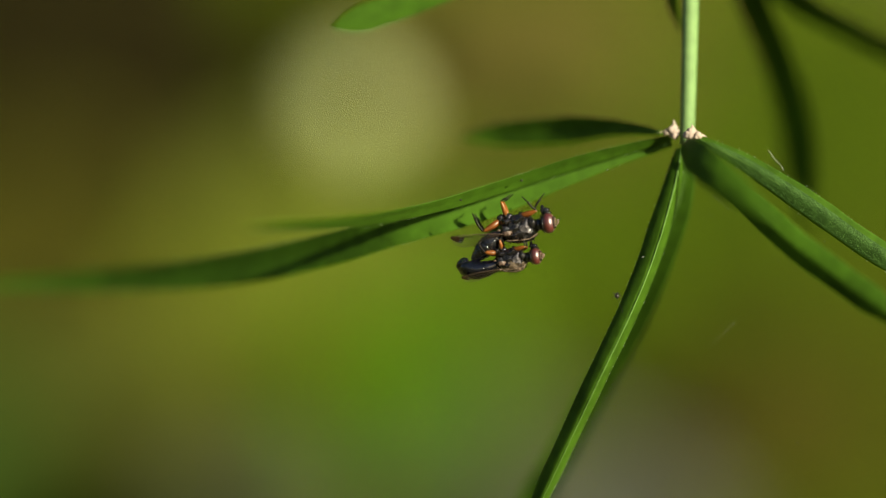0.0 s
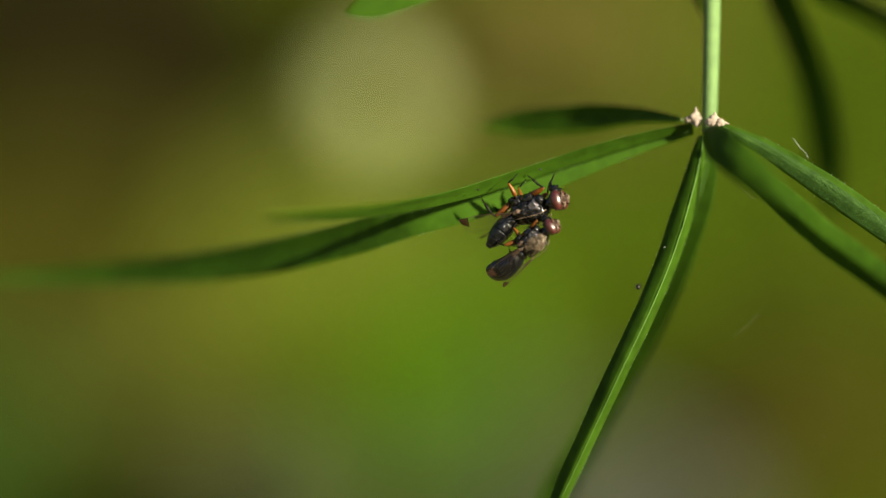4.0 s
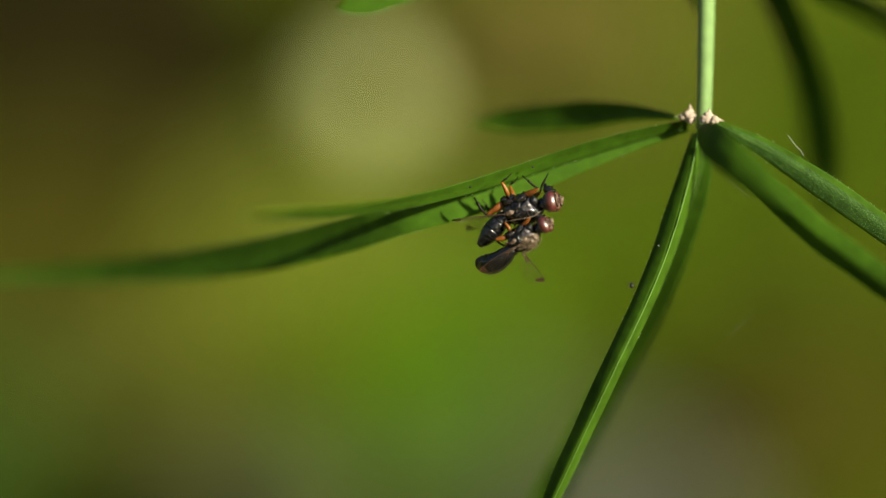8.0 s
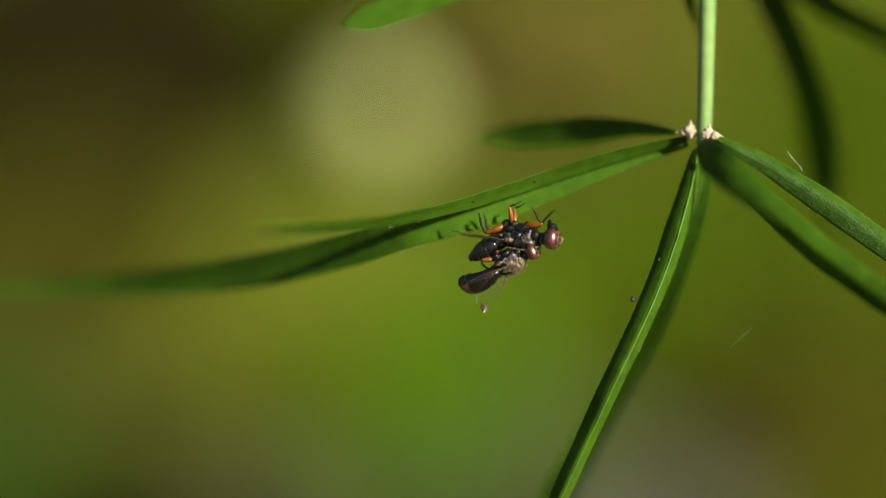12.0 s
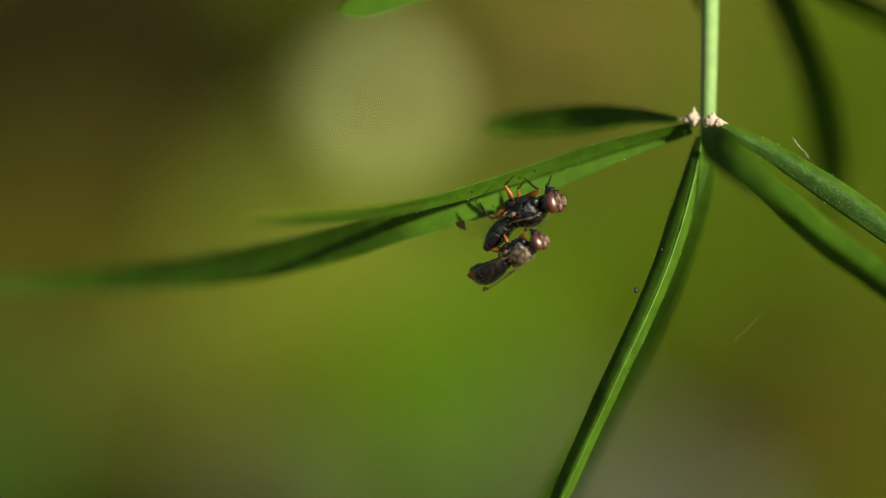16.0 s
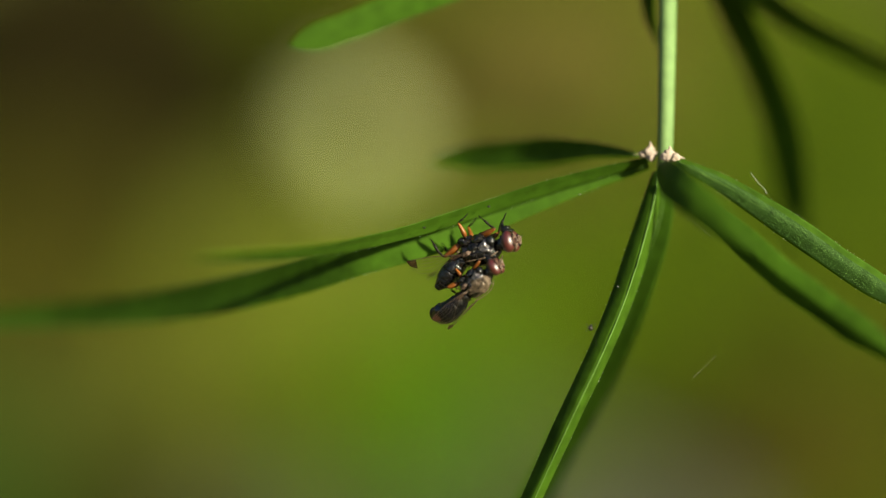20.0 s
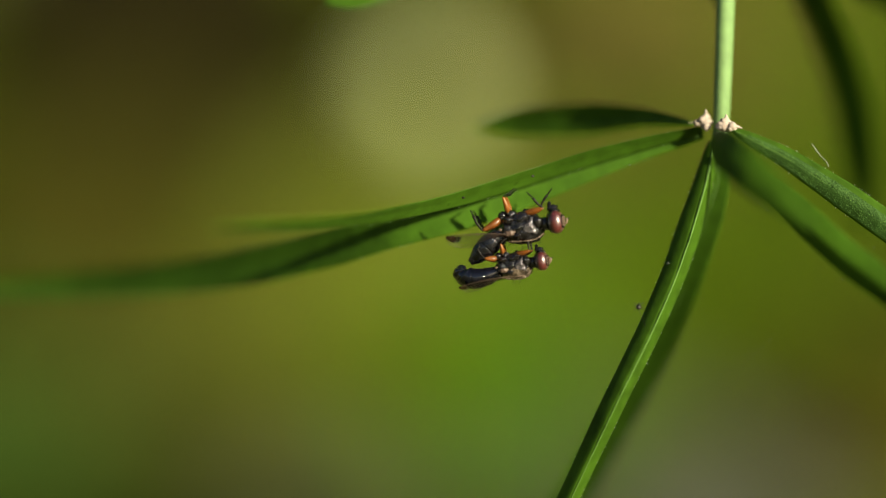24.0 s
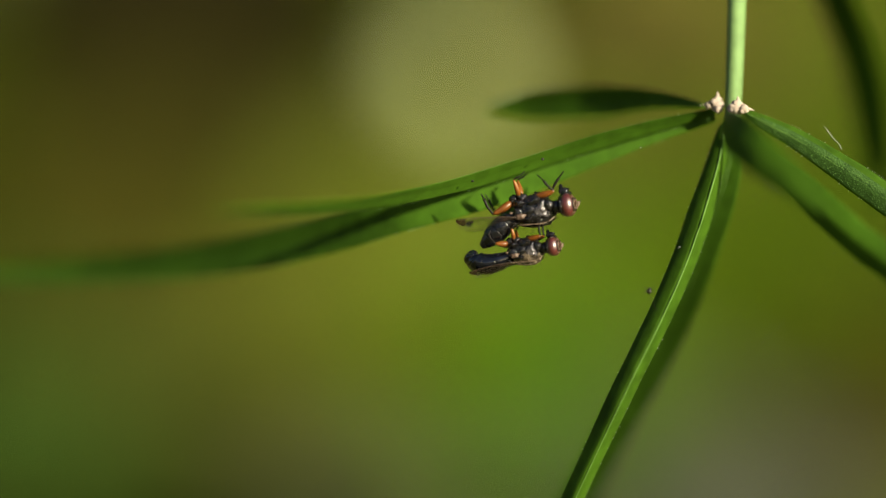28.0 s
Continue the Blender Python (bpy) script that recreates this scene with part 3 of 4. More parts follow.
    head.location = (1.55 * MM, 0, -0.2 * MM)
    for s in (1, -1):
        part("eye", lump(bmesh.new(), (0.55 * MM, s * 0.50 * MM, 0.04 * MM), (0.46 * MM, 0.50 * MM, 0.70 * MM), 26, 18), EYE_RED, head, "large glossy dark red compound eye")
        for fx, r, w, mat, label, span in ((0.84, 0.56, 0.05, CHITIN, "black front rim of the eye", 0.8), (0.97, 0.42, 0.03, FACE, "thin pale rim of the eye", 0.75), (-0.78, 0.66, 0.08, CHITIN, "black hind rim of the eye", 0.7)):
            ring = [Vector((0.55 + 0.46 * fx, s * (0.50 + 0.50 * r * math.cos(a)), 0.04 + 0.70 * r * math.sin(a))) * MM for a in [math.pi * span * (-1 + 2 * k / 17) for k in range(18)]]
            part("eye_rim", tube(bmesh.new(), ring, w * MM, 6), mat, head, label)
        antenna = part("antenna", tube(bmesh.new(), [Vector(q) * MM for q in ((0.96, s * 0.14, 0.20), (1.16, s * 0.17, 0.14), (1.20, s * 0.2, -0.14))], lambda q: (0.035 + 0.04 * q) * MM, 8, 8), FACE, head, "short pale antenna")
        part("arista", tube(bmesh.new(), [Vector(q) * MM for q in ((1.2, s * 0.22, -0.02), (1.42, s * 0.3, -0.2))], 0.014 * MM, 4), DARK_LEG, antenna)
        part("cheek", lump(bmesh.new(), (0.55 * MM, s * 0.34 * MM, -0.66 * MM), (0.28 * MM, 0.26 * MM, 0.16 * MM), 12, 8, 0.4, 4.0, facets(5, 8, 0.2)), CHITIN, head)
    part("face", lump(bmesh.new(), (0.80 * MM, 0, 0.06 * MM), (0.18 * MM, 0.16 * MM, 0.56 * MM), 14, 12, 0.1, 2.0), FACE, head, "pale face between the eyes")
    part("mouth", lump(bmesh.new(), (0.40 * MM, 0, -0.82 * MM), (0.34 * MM, 0.3 * MM, 0.28 * MM), 18, 12, 0.4, 2.0, facets(33, 8, 0.25)), CHITIN, head)
    part("proboscis", tube(bmesh.new(), [Vector(q) * MM for q in ((0.35, 0, -0.85), (0.20, 0, -1.08), (0.32, 0, -1.2))], lambda q: (0.13 - 0.03 * q) * MM, 8, 8), CHITIN, head)
    rnd = random.Random(3)
    hairs = bmesh.new()
    for _ in range(60):
        u = Vector((rnd.gauss(0, 1), rnd.gauss(0, 1), rnd.gauss(0.3, 1))).normalized()
        p = Vector((u.x * 1.42, u.y * 1.0, u.z * 1.08 + 0.1))
        q = p + (u + Vector((-0.7, 0, 0))).normalized() * rnd.uniform(0.14, 0.3)
        tube(hairs, [p * MM, q * MM], lambda f: (0.016 - 0.01 * f) * MM, 3)
    part("bristles", hairs, DARK_LEG, t, "fine dark bristles")
    abdomen(t, tail, tail_radii, tail_mat, 0.8 if tail_mat is BLUE_BLACK else 0.95)
    wings = []
    for s in (1, -1):
        w = wing(t, (-0.75, s * 0.85, wing_z), wing_long, 1.75)
        w.scale = (1, s, 1)
        wings.append(w)
    legs = []
    for s in (1, -1):
        # the front shins cross before the head; those of a fly that clings to another are short and folded
        front = ((1.45, s * 0.72, -1.08), (0.90, s * 0.85, -1.75), (0.55, s * 0.75, -2.15)) if s > 0 else ((1.15, s * 0.60, -1.10), (1.65, s * 0.60, -1.85), (2.00, s * 0.55, -2.25))
        middle = ((-0.90, s * 0.85, -2.0), (-0.55, s * 0.85, -2.15), (-0.15, s * 0.7, -2.45))
        hind = ((-2.35, s * 0.90, -0.10), (-2.80, s * 0.95, -1.05), (-2.95, s * 0.85, -1.40))
        if short:
            front = ((1.35, s * 0.78, -1.02), (1.30, s * 0.80, -1.75), (1.10, s * 0.6, -2.1))
            middle = ((-0.75, s * 0.85, -1.75), (-0.45, s * 0.8, -2.0), (-0.1, s * 0.6, -2.2))
            hind = ((-2.05, s * 0.95, -0.80), (-2.50, s * 0.9, -1.50), (-2.3, s * 0.7, -1.9))
        legs += [leg(t, (0.25, s * 0.5, -0.88), *front, 0.165, ORANGE), leg(t, (-0.75, s * 0.55, -0.98), *middle, 0.135, ORANGE), leg(t, (-1.2, s * 0.45, -0.72), *hind, 0.19, ORANGE)]
    t.scale = (size,) * 3
    return t, wings, legs, head


female, female_wings, female_legs, female_head = fly("fly", "small black fly hanging under the leaf, red eyes and orange legs", 1.15,
    [(-1.1, 0, 0.10), (-1.75, 0, 0.5), (-2.38, 0, 0.98), (-2.92, 0, 1.42), (-3.4, 0, 1.75)], [0.48, 0.60, 0.70, 0.70, 0.60, 0.42, 0.20], STEEL, DARK_SHEEN, 0.3, 3.9, False)
male, male_wings, male_legs, male_head = fly("fly", "smaller black fly clasping the other from below, bronze back", 0.94,
    [(-1.2, 0, 0.2), (-2.1, 0, 0.5), (-3.0, 0, 0.58), (-3.65, 0, 0.38), (-3.98, 0, -0.1), (-3.85, 0, -0.55)], [0.5, 0.80, 0.94, 1.0, 0.95, 0.70, 0.22], BLUE_BLACK, BRONZE, 0.72, 3.5, True)

cam.data.dof.use_dof = True
cam.data.dof.focus_object = female
cam.data.dof.aperture_fstop = 5.5


# ---- small things ----
def speck(name, place, r, mat, label, category):
    return tagged(part(name, lump(bmesh.new(), place, (r * MM, r * 0.8 * MM, r * 0.9 * MM), 10, 8, 0.5, place.x * 700), mat), label, category)


def aphid(place):
    """A tiny dark insect that hangs beside the leaf, with its thread."""
    t = thing("aphid", place, "tiny black insect hanging by the leaf's edge", "insect")
    part("abdomen", lump(bmesh.new(), (0, 0, 0), (0.17 * MM, 0.14 * MM, 0.19 * MM), 14, 10, 0.3, 2.0), SPECK, t)
    part("head", lump(bmesh.new(), (0.03 * MM, 0, 0.21 * MM), (0.09 * MM, 0.08 * MM, 0.08 * MM), 10, 8, 0.3, 5.0), SPECK, t)
    for s in (1, -1):
        for z, dz in ((0.16, 0.16), (0.06, -0.02), (-0.04, -0.22)):
            part("leg", tube(bmesh.new(), [Vector(q) * MM for q in ((s * 0.08, -0.05, z), (s * 0.26, -0.12, z + dz * 0.3 + 0.06), (s * 0.36, -0.05, z + dz))], 0.016 * MM, 5, 7), SPECK, t)
    part("thread", tube(bmesh.new(), [Vector(q) * MM for q in ((0, 0, -0.15), (0.25, 0.1, -0.7), (0.5, 0.3, -1.3))], 0.010 * MM, 4, 8), SPECK, t, "fine dark thread")


aphid(at(13.68, -1.9, -3.7))
speck("web_scrap", at(15.72, -2.0, -0.62), 0.05, SILK, "whitish scrap of web on the hanging leaf", "web")
speck("leaf_flake", at(20.72, -1.0, 5.5), 0.11, STIPULE, "tiny pinkish flake caught in a web", "flake")
speck("dust_speck", at(6.2, -0.2, 5.4), 0.095, SPECK, "tiny dark grain on the leaf's edge", "dust")
speck("dust_speck", at(1.4, -1.6, 3.85), 0.085, SPECK, "tiny dark grain on the leaf's edge", "dust")
speck("web_scrap", at(13.0, 0.35, 6.25), 0.05, SILK, "whitish scrap of web on the leaf", "web")
tagged(part("web_thread", tube(bmesh.new(), [at(25.7, 0, 7.8), at(26.3, 0.1, 7.0), at(26.7, 0, 6.6), at(26.9, 0, 6.2)], 0.025 * MM, 5, 10), SILK), "short glinting thread of web", "web")
for ends in (((21.2, -7.5), (22.3, -6.5), (23.0, -5.8)), ((20.8, 4.5), (21.6, 4.0), (22.6, 3.1))):
    tagged(part("web_thread", tube(bmesh.new(), [at(x, -0.5, z) for x, z in ends], 0.0045 * MM, 5, 8), SILK), "short faint thread of web between the leaves", "web")
rnd_web = random.Random(5)
for _ in range(20):
    x, z = rnd_web.uniform(18, 34), rnd_web.uniform(-18, 4)
    speck("dust_speck", at(x, rnd_web.uniform(-2, 3), z), rnd_web.uniform(0.014, 0.032), SILK, "tiny pale grain caught in an invisible web", "dust")

# ---- movement ----
# seconds, female x y z (mm) and pitch, male x y z (mm) and pitch, roll, yaw, male roll, male yaw (degrees)
SWAY = [
    (0.0, 5.95, -1.00, 1.58, 6.8, 5.39, -1.10, -0.89, 5.0, 2.2, 5.8, 4.5, 8),
    (0.4, 5.52, -1.00, 1.89, 12.8, 5.00, -1.77, -0.73, 25.0, 18.0, 22.4, 36.0, 24),
    (0.6, 5.54, -1.00, 2.11, 15.4, 4.91, -1.98, -0.58, 29.0, 24.8, 26.6, 49.5, 26),
    (0.8, 5.54, -1.00, 2.11, 15.4, 4.82, -1.98, -0.60, 21.0, 24.8, 26.6, 49.5, 26),
    (1.0, 5.51, -1.00, 2.09, 13.7, 5.35, -1.85, -0.59, 30.0, 20.2, 22.2, 40.5, 22),
    (1.2, 5.59, -1.00, 1.80, 10.2, 5.52, -1.51, -1.03, 16.0, 11.2, 14.6, 22.5, 16),
    (1.4, 5.59, -1.00, 1.60, 7.4, 5.36, -1.17, -1.01, 14.0, 3.6, 8.8, 7.2, 12),
    (1.6, 5.57, -1.00, 1.62, 8.0, 5.47, -1.25, -0.92, 18.0, 5.4, 10.8, 10.8, 14),
    (1.8, 5.56, -1.00, 2.06, 14.5, 5.10, -1.92, -0.53, 28.0, 22.5, 24.4, 45.0, 24),
    (2.0, 5.53, -1.00, 1.98, 14.5, 5.10, -1.92, -0.71, 27.0, 22.5, 25.6, 45.0, 26),
    (2.2, 5.61, -1.00, 2.19, 15.4, 5.11, -1.98, -0.28, 29.0, 24.8, 24.2, 49.5, 22),
    (2.4, 5.75, -1.00, 2.18, 12.8, 5.64, -1.77, -0.07, 31.0, 18.0, 14.0, 36.0, 10),
    (2.6, 5.64, -1.00, 1.80, 9.4, 5.46, -1.41, -0.52, 17.0, 9.0, 11.2, 18.0, 12),
    (2.8, 5.66, -1.00, 1.71, 7.7, 5.78, -1.21, -0.80, 21.0, 4.5, 6.8, 9.0, 8),
    (3.0, 5.77, -1.00, 1.82, 11.9, 5.71, -1.69, -0.48, 29.0, 15.8, 14.2, 31.5, 12),
    (3.2, 5.46, -1.00, 1.77, 11.9, 5.27, -1.69, -0.50, 24.0, 15.8, 22.6, 31.5, 26),
    (3.6, 5.59, -1.00, 1.60, 7.4, 5.32, -1.17, -0.69, 15.0, 3.6, 8.8, 7.2, 12),
    (3.8, 5.66, -1.00, 2.01, 11.9, 5.58, -1.69, -0.48, 31.0, 15.8, 15.4, 31.5, 14),
    (4.0, 5.46, -1.00, 2.25, 15.4, 5.58, -1.98, -0.21, 36.0, 24.8, 20.6, 49.5, 16),
    (4.2, 5.72, -1.00, 2.14, 12.8, 5.87, -1.77, -0.38, 32.0, 18.0, 15.2, 36.0, 12),
    (4.4, 5.64, -1.00, 2.23, 15.4, 5.49, -1.98, -0.13, 33.0, 24.8, 23.0, 49.5, 20),
    (6.6, 5.58, -1.00, 1.55, 6.8, 6.24, -1.10, -1.04, 28.0, 2.2, 8.2, 4.5, 12),
    (7.0, 5.73, -1.00, 1.65, 6.8, 6.13, -1.10, -0.85, 25.0, 2.2, 5.8, 4.5, 8),
    (7.4, 5.62, -1.00, 1.84, 10.2, 6.12, -1.51, -0.57, 36.0, 11.2, 13.4, 22.5, 14),
    (7.6, 5.64, -1.00, 1.63, 6.8, 5.86, -1.10, -0.76, 25.0, 2.2, 5.8, 4.5, 8),
    (7.8, 5.56, -1.00, 1.56, 7.4, 6.02, -1.17, -0.88, 28.0, 3.6, 10.0, 7.2, 14),
    (8.0, 5.46, -1.00, 2.09, 11.9, 5.52, -1.69, -0.09, 30.0, 15.8, 16.6, 31.5, 16),
    (8.4, 5.56, -1.00, 1.89, 11.9, 5.68, -1.69, -0.52, 39.0, 15.8, 19.0, 31.5, 20),
    (8.6, 5.54, -1.00, 1.81, 11.1, 5.44, -1.60, -0.37, 32.0, 13.5, 18.0, 27.0, 20),
    (8.8, 5.61, -1.00, 1.59, 6.8, 5.57, -1.10, -0.83, 18.0, 2.2, 7.0, 4.5, 10),
    (9.0, 5.06, -1.00, 1.95, 8.6, 5.21, -1.31, -0.74, 26.0, 6.8, 7.8, 13.5, 8),
    (9.2, 5.51, -1.00, 1.77, 11.1, 5.83, -1.60, -0.78, 38.0, 13.5, 19.2, 27.0, 22),
    (9.4, 5.61, -1.00, 1.66, 8.0, 5.65, -1.25, -0.75, 27.0, 5.4, 9.6, 10.8, 12),
    (9.8, 5.34, -1.00, 1.20, -0.8, 5.87, -1.00, -1.69, 32.0, 0.0, 15.0, 28.0, 15),
    (10.0, 4.91, -1.00, 1.79, 4.1, 4.90, -1.31, -0.68, 37.0, 6.8, 19.0, 41.5, 19),
    (10.2, 5.44, -1.00, 1.44, -1.3, 5.38, -1.21, -0.86, 38.0, 4.5, 15.0, 37.0, 15),
    (10.4, 5.45, -1.00, 1.33, -3.0, 5.20, -1.00, -0.68, 26.0, 0.0, 11.0, 28.0, 11),
    (11.0, 5.16, -1.00, 1.09, -3.5, 4.69, -1.21, -1.08, 23.0, 4.5, 11.0, 37.0, 11),
    (11.4, 5.58, -1.00, 1.59, -3.9, 5.06, -1.17, -0.26, 19.0, 3.6, 9.0, 35.2, 9),
    (11.6, 5.50, -1.00, 1.45, -4.4, 4.88, -1.10, -0.62, 18.0, 2.2, 11.0, 32.5, 11),
    (12.0, 5.16, -1.00, 1.03, -6.1, 4.27, -1.17, -0.86, 23.0, 3.6, 11.0, 35.2, 11),
    (12.4, 5.47, -1.00, 1.46, -6.1, 4.60, -1.17, -0.15, 20.0, 3.6, 13.0, 35.2, 13),
    (14.6, 5.52, -1.00, 2.02, 14.5, 4.96, -1.92, -0.90, 22.0, 22.5, 25.6, 45.0, 26),
    (14.8, 5.56, -1.00, 1.76, 10.2, 5.06, -1.51, -0.92, 9.0, 11.2, 15.8, 22.5, 18),
    (15.0, 5.84, -1.00, 1.94, 8.0, 5.34, -1.25, -0.68, 4.0, 5.4, 10.8, 10.8, 14),
    (15.2, 5.69, -1.00, 1.72, 7.4, 5.07, -1.17, -0.83, 7.0, 3.6, 5.2, 7.2, 6),
    (15.6, 5.66, -1.00, 2.01, 11.9, 5.69, -1.69, -1.10, 27.0, 15.8, 15.4, 31.5, 14),
    (15.8, 5.66, -1.00, 1.68, 7.4, 5.26, -1.17, -1.17, 6.0, 3.6, 6.4, 7.2, 8),
    (16.0, 5.59, -1.00, 2.24, 15.4, 4.87, -1.98, -0.82, 25.0, 24.8, 26.6, 49.5, 26),
    (16.4, 5.52, -1.00, 2.02, 14.5, 5.08, -1.92, -1.02, 23.0, 22.5, 25.6, 45.0, 26),
    (16.6, 5.58, -1.00, 1.85, 11.1, 5.41, -1.60, -1.29, 27.0, 13.5, 16.8, 27.0, 18),
    (16.8, 5.60, -1.00, 1.55, 6.5, 4.95, -1.06, -0.86, 2.0, 1.4, 6.6, 2.7, 10),
    (17.0, 5.96, -1.00, 1.64, 6.5, 5.04, -1.06, -0.79, 3.0, 1.4, 4.2, 2.7, 6),
    (17.2, 5.56, -1.00, 1.89, 11.9, 5.40, -1.69, -1.03, 21.0, 15.8, 19.0, 31.5, 20),
    (17.4, 5.54, -1.00, 1.98, 13.7, 5.15, -1.85, -0.99, 22.0, 20.2, 23.4, 40.5, 24),
    (17.8, 5.50, -1.00, 1.94, 13.7, 5.01, -1.85, -1.12, 24.0, 20.2, 24.6, 40.5, 26),
    (18.0, 5.60, -1.00, 2.17, 11.1, 5.43, -1.60, -0.88, 27.0, 13.5, 13.2, 27.0, 12),
    (18.2, 5.60, -1.00, 1.63, 7.7, 5.47, -1.21, -1.60, 13.0, 4.5, 9.2, 9.0, 12),
    (18.4, 5.58, -1.00, 1.98, 12.8, 5.34, -1.77, -0.93, 24.0, 18.0, 20.0, 36.0, 20),
    (18.8, 5.52, -1.00, 2.02, 14.5, 4.97, -1.92, -1.03, 22.0, 22.5, 25.6, 45.0, 26),
    (19.0, 5.64, -1.00, 2.09, 15.4, 5.14, -1.98, -0.83, 27.0, 24.8, 26.6, 49.5, 26),
    (19.2, 5.58, -1.00, 2.21, 16.2, 4.81, -2.04, -0.78, 16.0, 27.0, 27.0, 54.0, 26),
    (19.6, 5.67, -1.00, 2.14, 13.7, 5.34, -1.85, -0.79, 30.0, 20.2, 18.6, 40.5, 16),
    (19.8, 5.49, -1.00, 1.68, 10.2, 5.11, -1.51, -1.31, 11.0, 11.2, 18.2, 22.5, 22),
    (20.0, 5.61, -1.00, 2.07, 13.7, 5.23, -1.85, -0.31, 37.0, 20.2, 19.8, 40.5, 18),
    (20.2, 5.52, -1.00, 1.72, 1.2, 4.52, -1.51, -0.02, 26.0, 11.2, 17.0, 50.5, 17),
    (20.4, 5.38, -1.00, 1.37, -1.3, 4.62, -1.21, -0.72, 29.0, 4.5, 17.0, 37.0, 17),
    (20.6, 5.40, -1.00, 1.27, -3.0, 5.20, -1.00, -1.18, 27.0, 0.0, 13.0, 28.0, 13),
    (20.8, 5.59, -1.00, 1.74, 2.7, 5.31, -1.41, -0.46, 38.0, 9.0, 13.0, 46.0, 13),
    (21.0, 5.80, -1.00, 1.78, 3.2, 5.68, -1.21, -0.88, 31.0, 4.5, 9.0, 37.0, 9),
    (21.2, 5.56, -1.00, 1.76, 10.2, 5.62, -1.51, -1.18, 18.0, 11.2, 15.8, 22.5, 18),
    (21.4, 5.64, -1.00, 1.59, 6.5, 5.15, -1.06, -1.13, 8.0, 1.4, 5.4, 2.7, 8),
    (23.6, 5.59, -1.00, 2.10, 14.5, 5.08, -1.92, -0.84, 32.0, 22.5, 23.2, 45.0, 22),
    (23.8, 5.60, -1.00, 2.06, 13.7, 5.34, -1.85, -0.87, 33.0, 20.2, 21.0, 40.5, 20),
    (24.0, 5.52, -1.00, 1.75, 6.5, 5.00, -1.06, -0.92, 7.0, 1.4, 4.2, 2.7, 6),
    (24.2, 5.71, -1.00, 1.71, 6.8, 4.77, -1.10, -1.07, -1.0, 2.2, 3.4, 4.5, 4),
    (24.4, 5.66, -1.00, 2.01, 11.9, 5.45, -1.69, -1.09, 26.0, 15.8, 15.4, 31.5, 14),
    (25.0, 6.08, -1.00, 1.72, 3.5, 5.50, -1.51, -0.66, 36.0, 11.2, 17.0, 50.5, 17),
    (25.2, 5.73, -1.00, 2.09, 7.4, 5.50, -1.69, -0.27, 44.0, 15.8, 13.0, 59.5, 13),
    (25.4, 5.45, -1.00, 1.76, 5.2, 4.90, -1.69, -0.26, 43.0, 15.8, 23.0, 59.5, 23),
    (25.6, 5.47, -1.00, 1.46, 0.6, 4.88, -1.17, -0.98, 30.0, 3.6, 13.0, 35.2, 13),
    (25.8, 5.65, -1.00, 1.75, 4.1, 4.75, -1.31, -1.17, 14.0, 6.8, 9.0, 41.5, 9),
    (26.0, 5.94, -1.00, 1.45, 10.2, 5.02, -1.51, -0.78, 12.0, 11.2, 15.8, 22.5, 18),
    (26.4, 5.48, -1.00, 1.55, 8.6, 5.41, -1.31, -1.12, 15.0, 6.8, 15.0, 13.5, 20),
    (26.6, 5.50, -1.00, 1.94, 13.7, 4.39, -1.85, -0.84, 17.0, 20.2, 24.6, 40.5, 26),
    (26.8, 5.50, -1.00, 1.64, 9.4, 4.75, -1.41, -1.21, 10.0, 9.0, 16.0, 18.0, 20),
    (27.0, 5.79, -1.00, 1.64, 10.2, 4.95, -1.51, -1.30, 7.0, 11.2, 17.0, 22.5, 20),
    (27.4, 5.48, -1.00, 1.85, 12.8, 4.88, -1.77, -0.99, 20.0, 18.0, 23.6, 36.0, 26),
    (27.6, 5.52, -1.00, 2.02, 14.5, 4.45, -1.92, -0.74, 16.0, 22.5, 25.6, 45.0, 26),
    (27.8, 5.56, -1.00, 1.76, 10.2, 5.21, -1.51, -1.16, 19.0, 11.2, 15.8, 22.5, 18),
    (28.0, 5.64, -1.00, 1.77, 6.8, 5.12, -1.10, -1.02, 7.0, 2.2, 5.8, 4.5, 8),
]


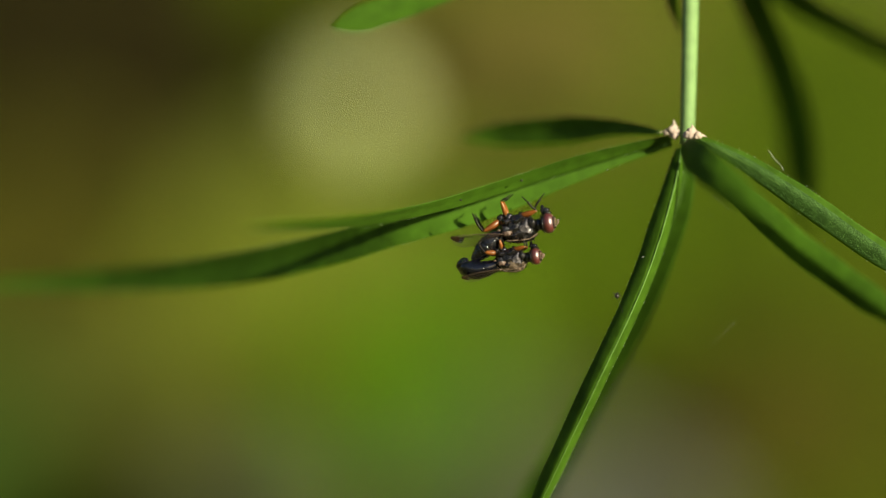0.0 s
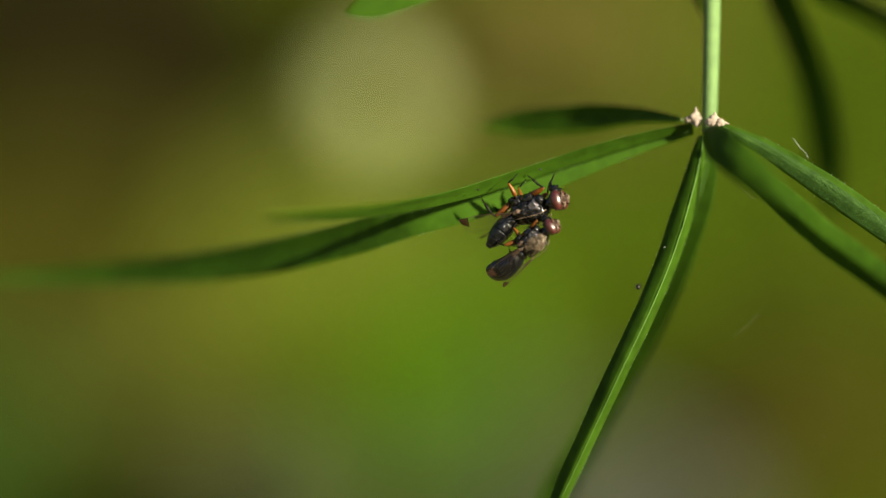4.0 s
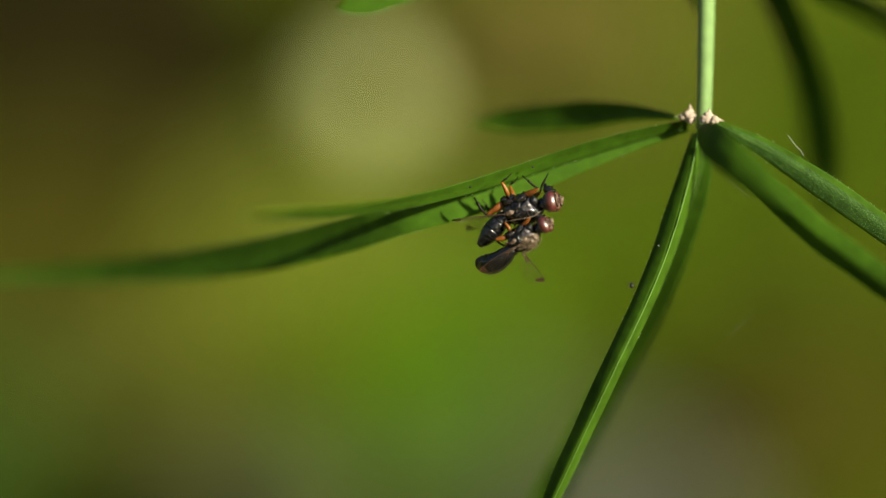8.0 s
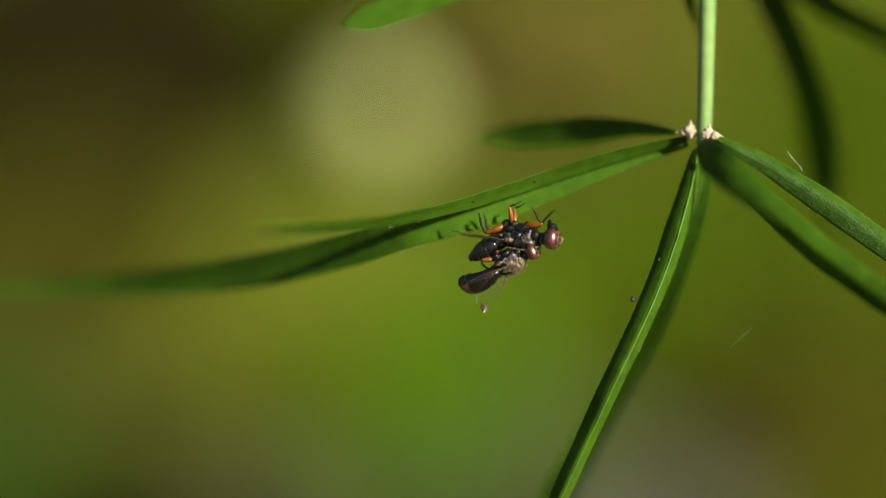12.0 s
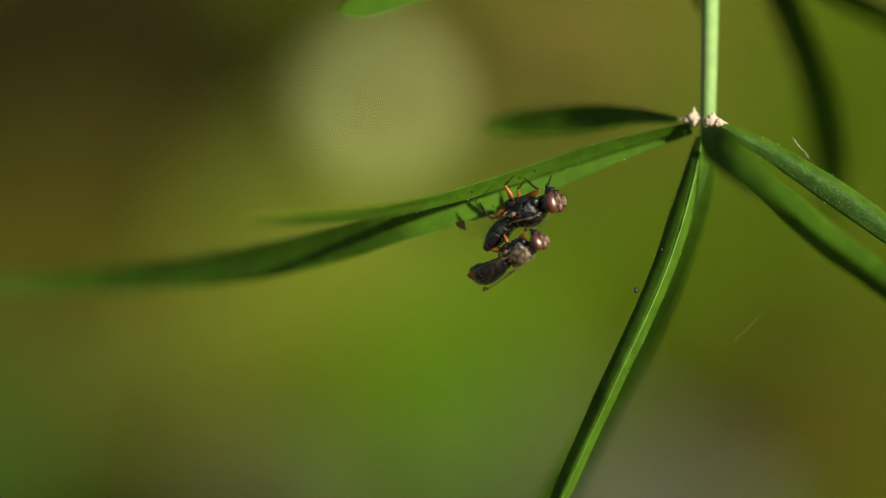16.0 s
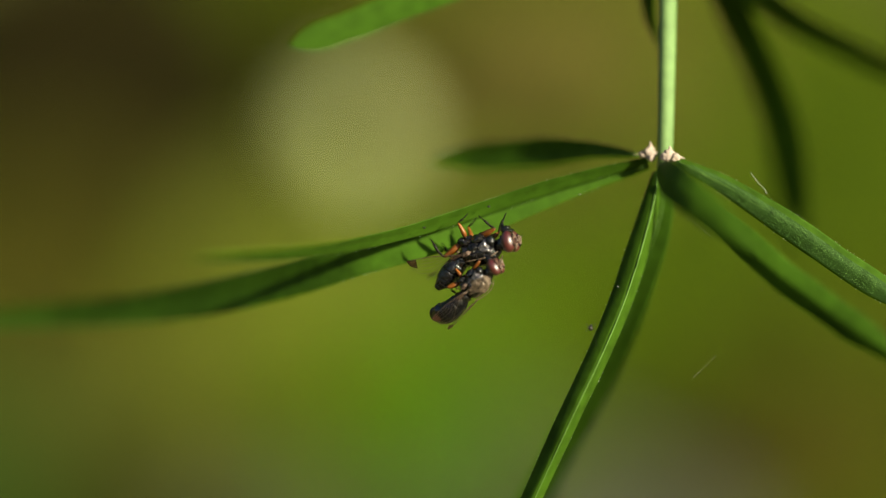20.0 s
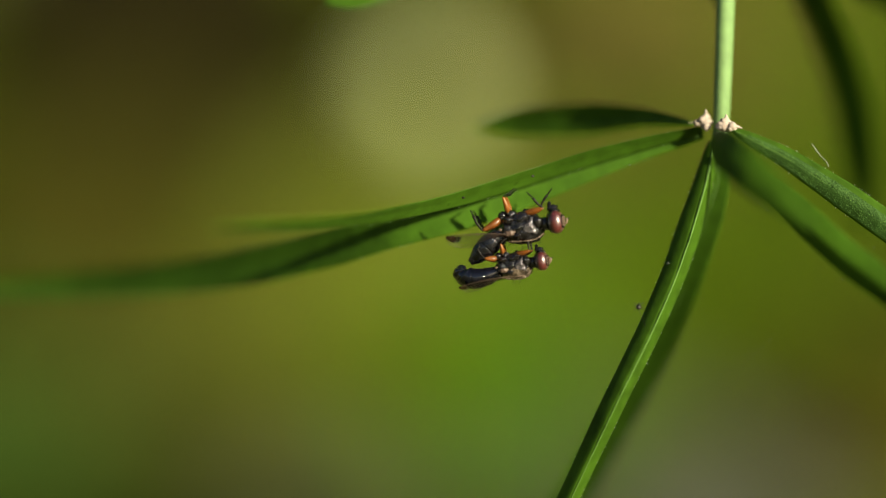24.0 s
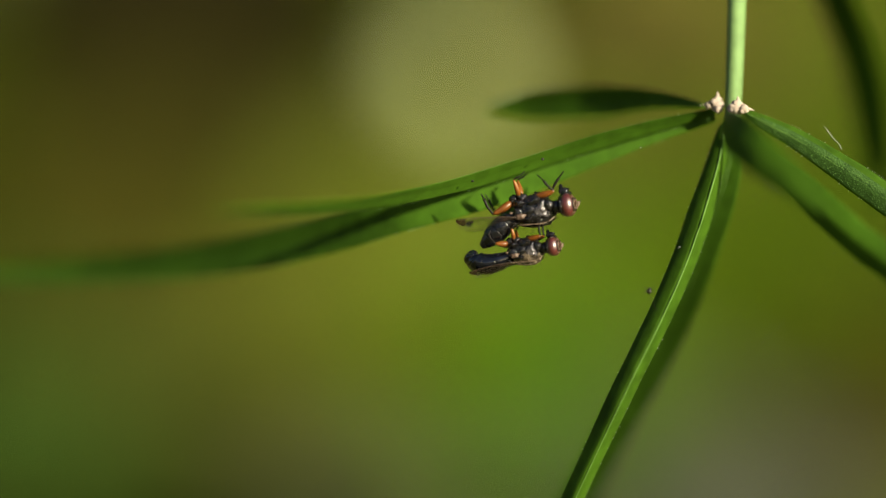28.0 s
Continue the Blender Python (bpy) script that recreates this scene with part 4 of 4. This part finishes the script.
def body_pose(x, y, z, pitch, yaw, roll):
    p = at(x, y, z)
    return pose(*p, 0, -pitch, 0) @ pose(0, 0, 0, 0, 0, -yaw) @ pose(0, 0, 0, 180 - roll, 0, 0)


# seconds and drop of the male's far wing, which hangs open for a while (degrees)
HANG = [(0, 3), (4.4, 3), (6.6, 88), (7.0, 97), (7.4, 102), (8.0, 104), (8.6, 100), (9.0, 82), (9.2, 94), (9.8, 74), (10.2, 90), (10.4, 66), (11.0, 18), (12.0, 38), (12.4, 72), (14.6, 3), (28, 3)]


def motions():
    walk(female, [(r[0], body_pose(*r[1:5], r[10], r[9])) for r in SWAY])
    walk(male, [(r[0], body_pose(*r[5:9], r[12], r[11])) for r in SWAY])
    # the feet stay on their hold while the body swings
    for legs, hold in ((female_legs, 0.9), (male_legs, 0.25)):
        for ob in legs:
            x, y, z = ob.location
            walk(ob, [(r[0], pose(x, y, z, hold * (r[9] if hold > 0.5 else r[11]), 0, 0)) for r in SWAY])
    # the heads stay level while the bodies roll
    for ob, col in ((female_head, 9), (male_head, 11)):
        walk(ob, [(r[0], pose(*ob.location, 0.85 * r[col], 0, 0)) for r in SWAY])
    # wings: folded over the back, the male's far wing hanging open for a while
    for wings, who in ((female_wings, 0), (male_wings, 1)):
        for n, ob in enumerate(wings):
            x, y, z = ob.location
            s = 1 if n == 0 else -1
            rows = []
            for r in SWAY:
                spread, drop, tilt = (12, -6, 4 if 6.5 < r[0] < 12.5 else -34) if who == 0 else (5, 4, -26)
                if who == 1 and n == 1:
                    tilt = 50 if 6.5 < r[0] < 12.5 else tilt
                    drop = float(np.interp(r[0], [h[0] for h in HANG], [h[1] for h in HANG]))
                rows.append((r[0], pose(x, y, z, 0, drop, -s * spread) @ pose(0, 0, 0, s * tilt, 0, 0)))
                if who == 1 and n == 1 and r[0] in (4.4, 12.4):
                    rows.append((r[0] + 1.1, pose(x, y, z, 0, 50, -s * spread) @ pose(0, 0, 0, s * tilt, 0, 0)))
            walk(ob, rows)


motions()
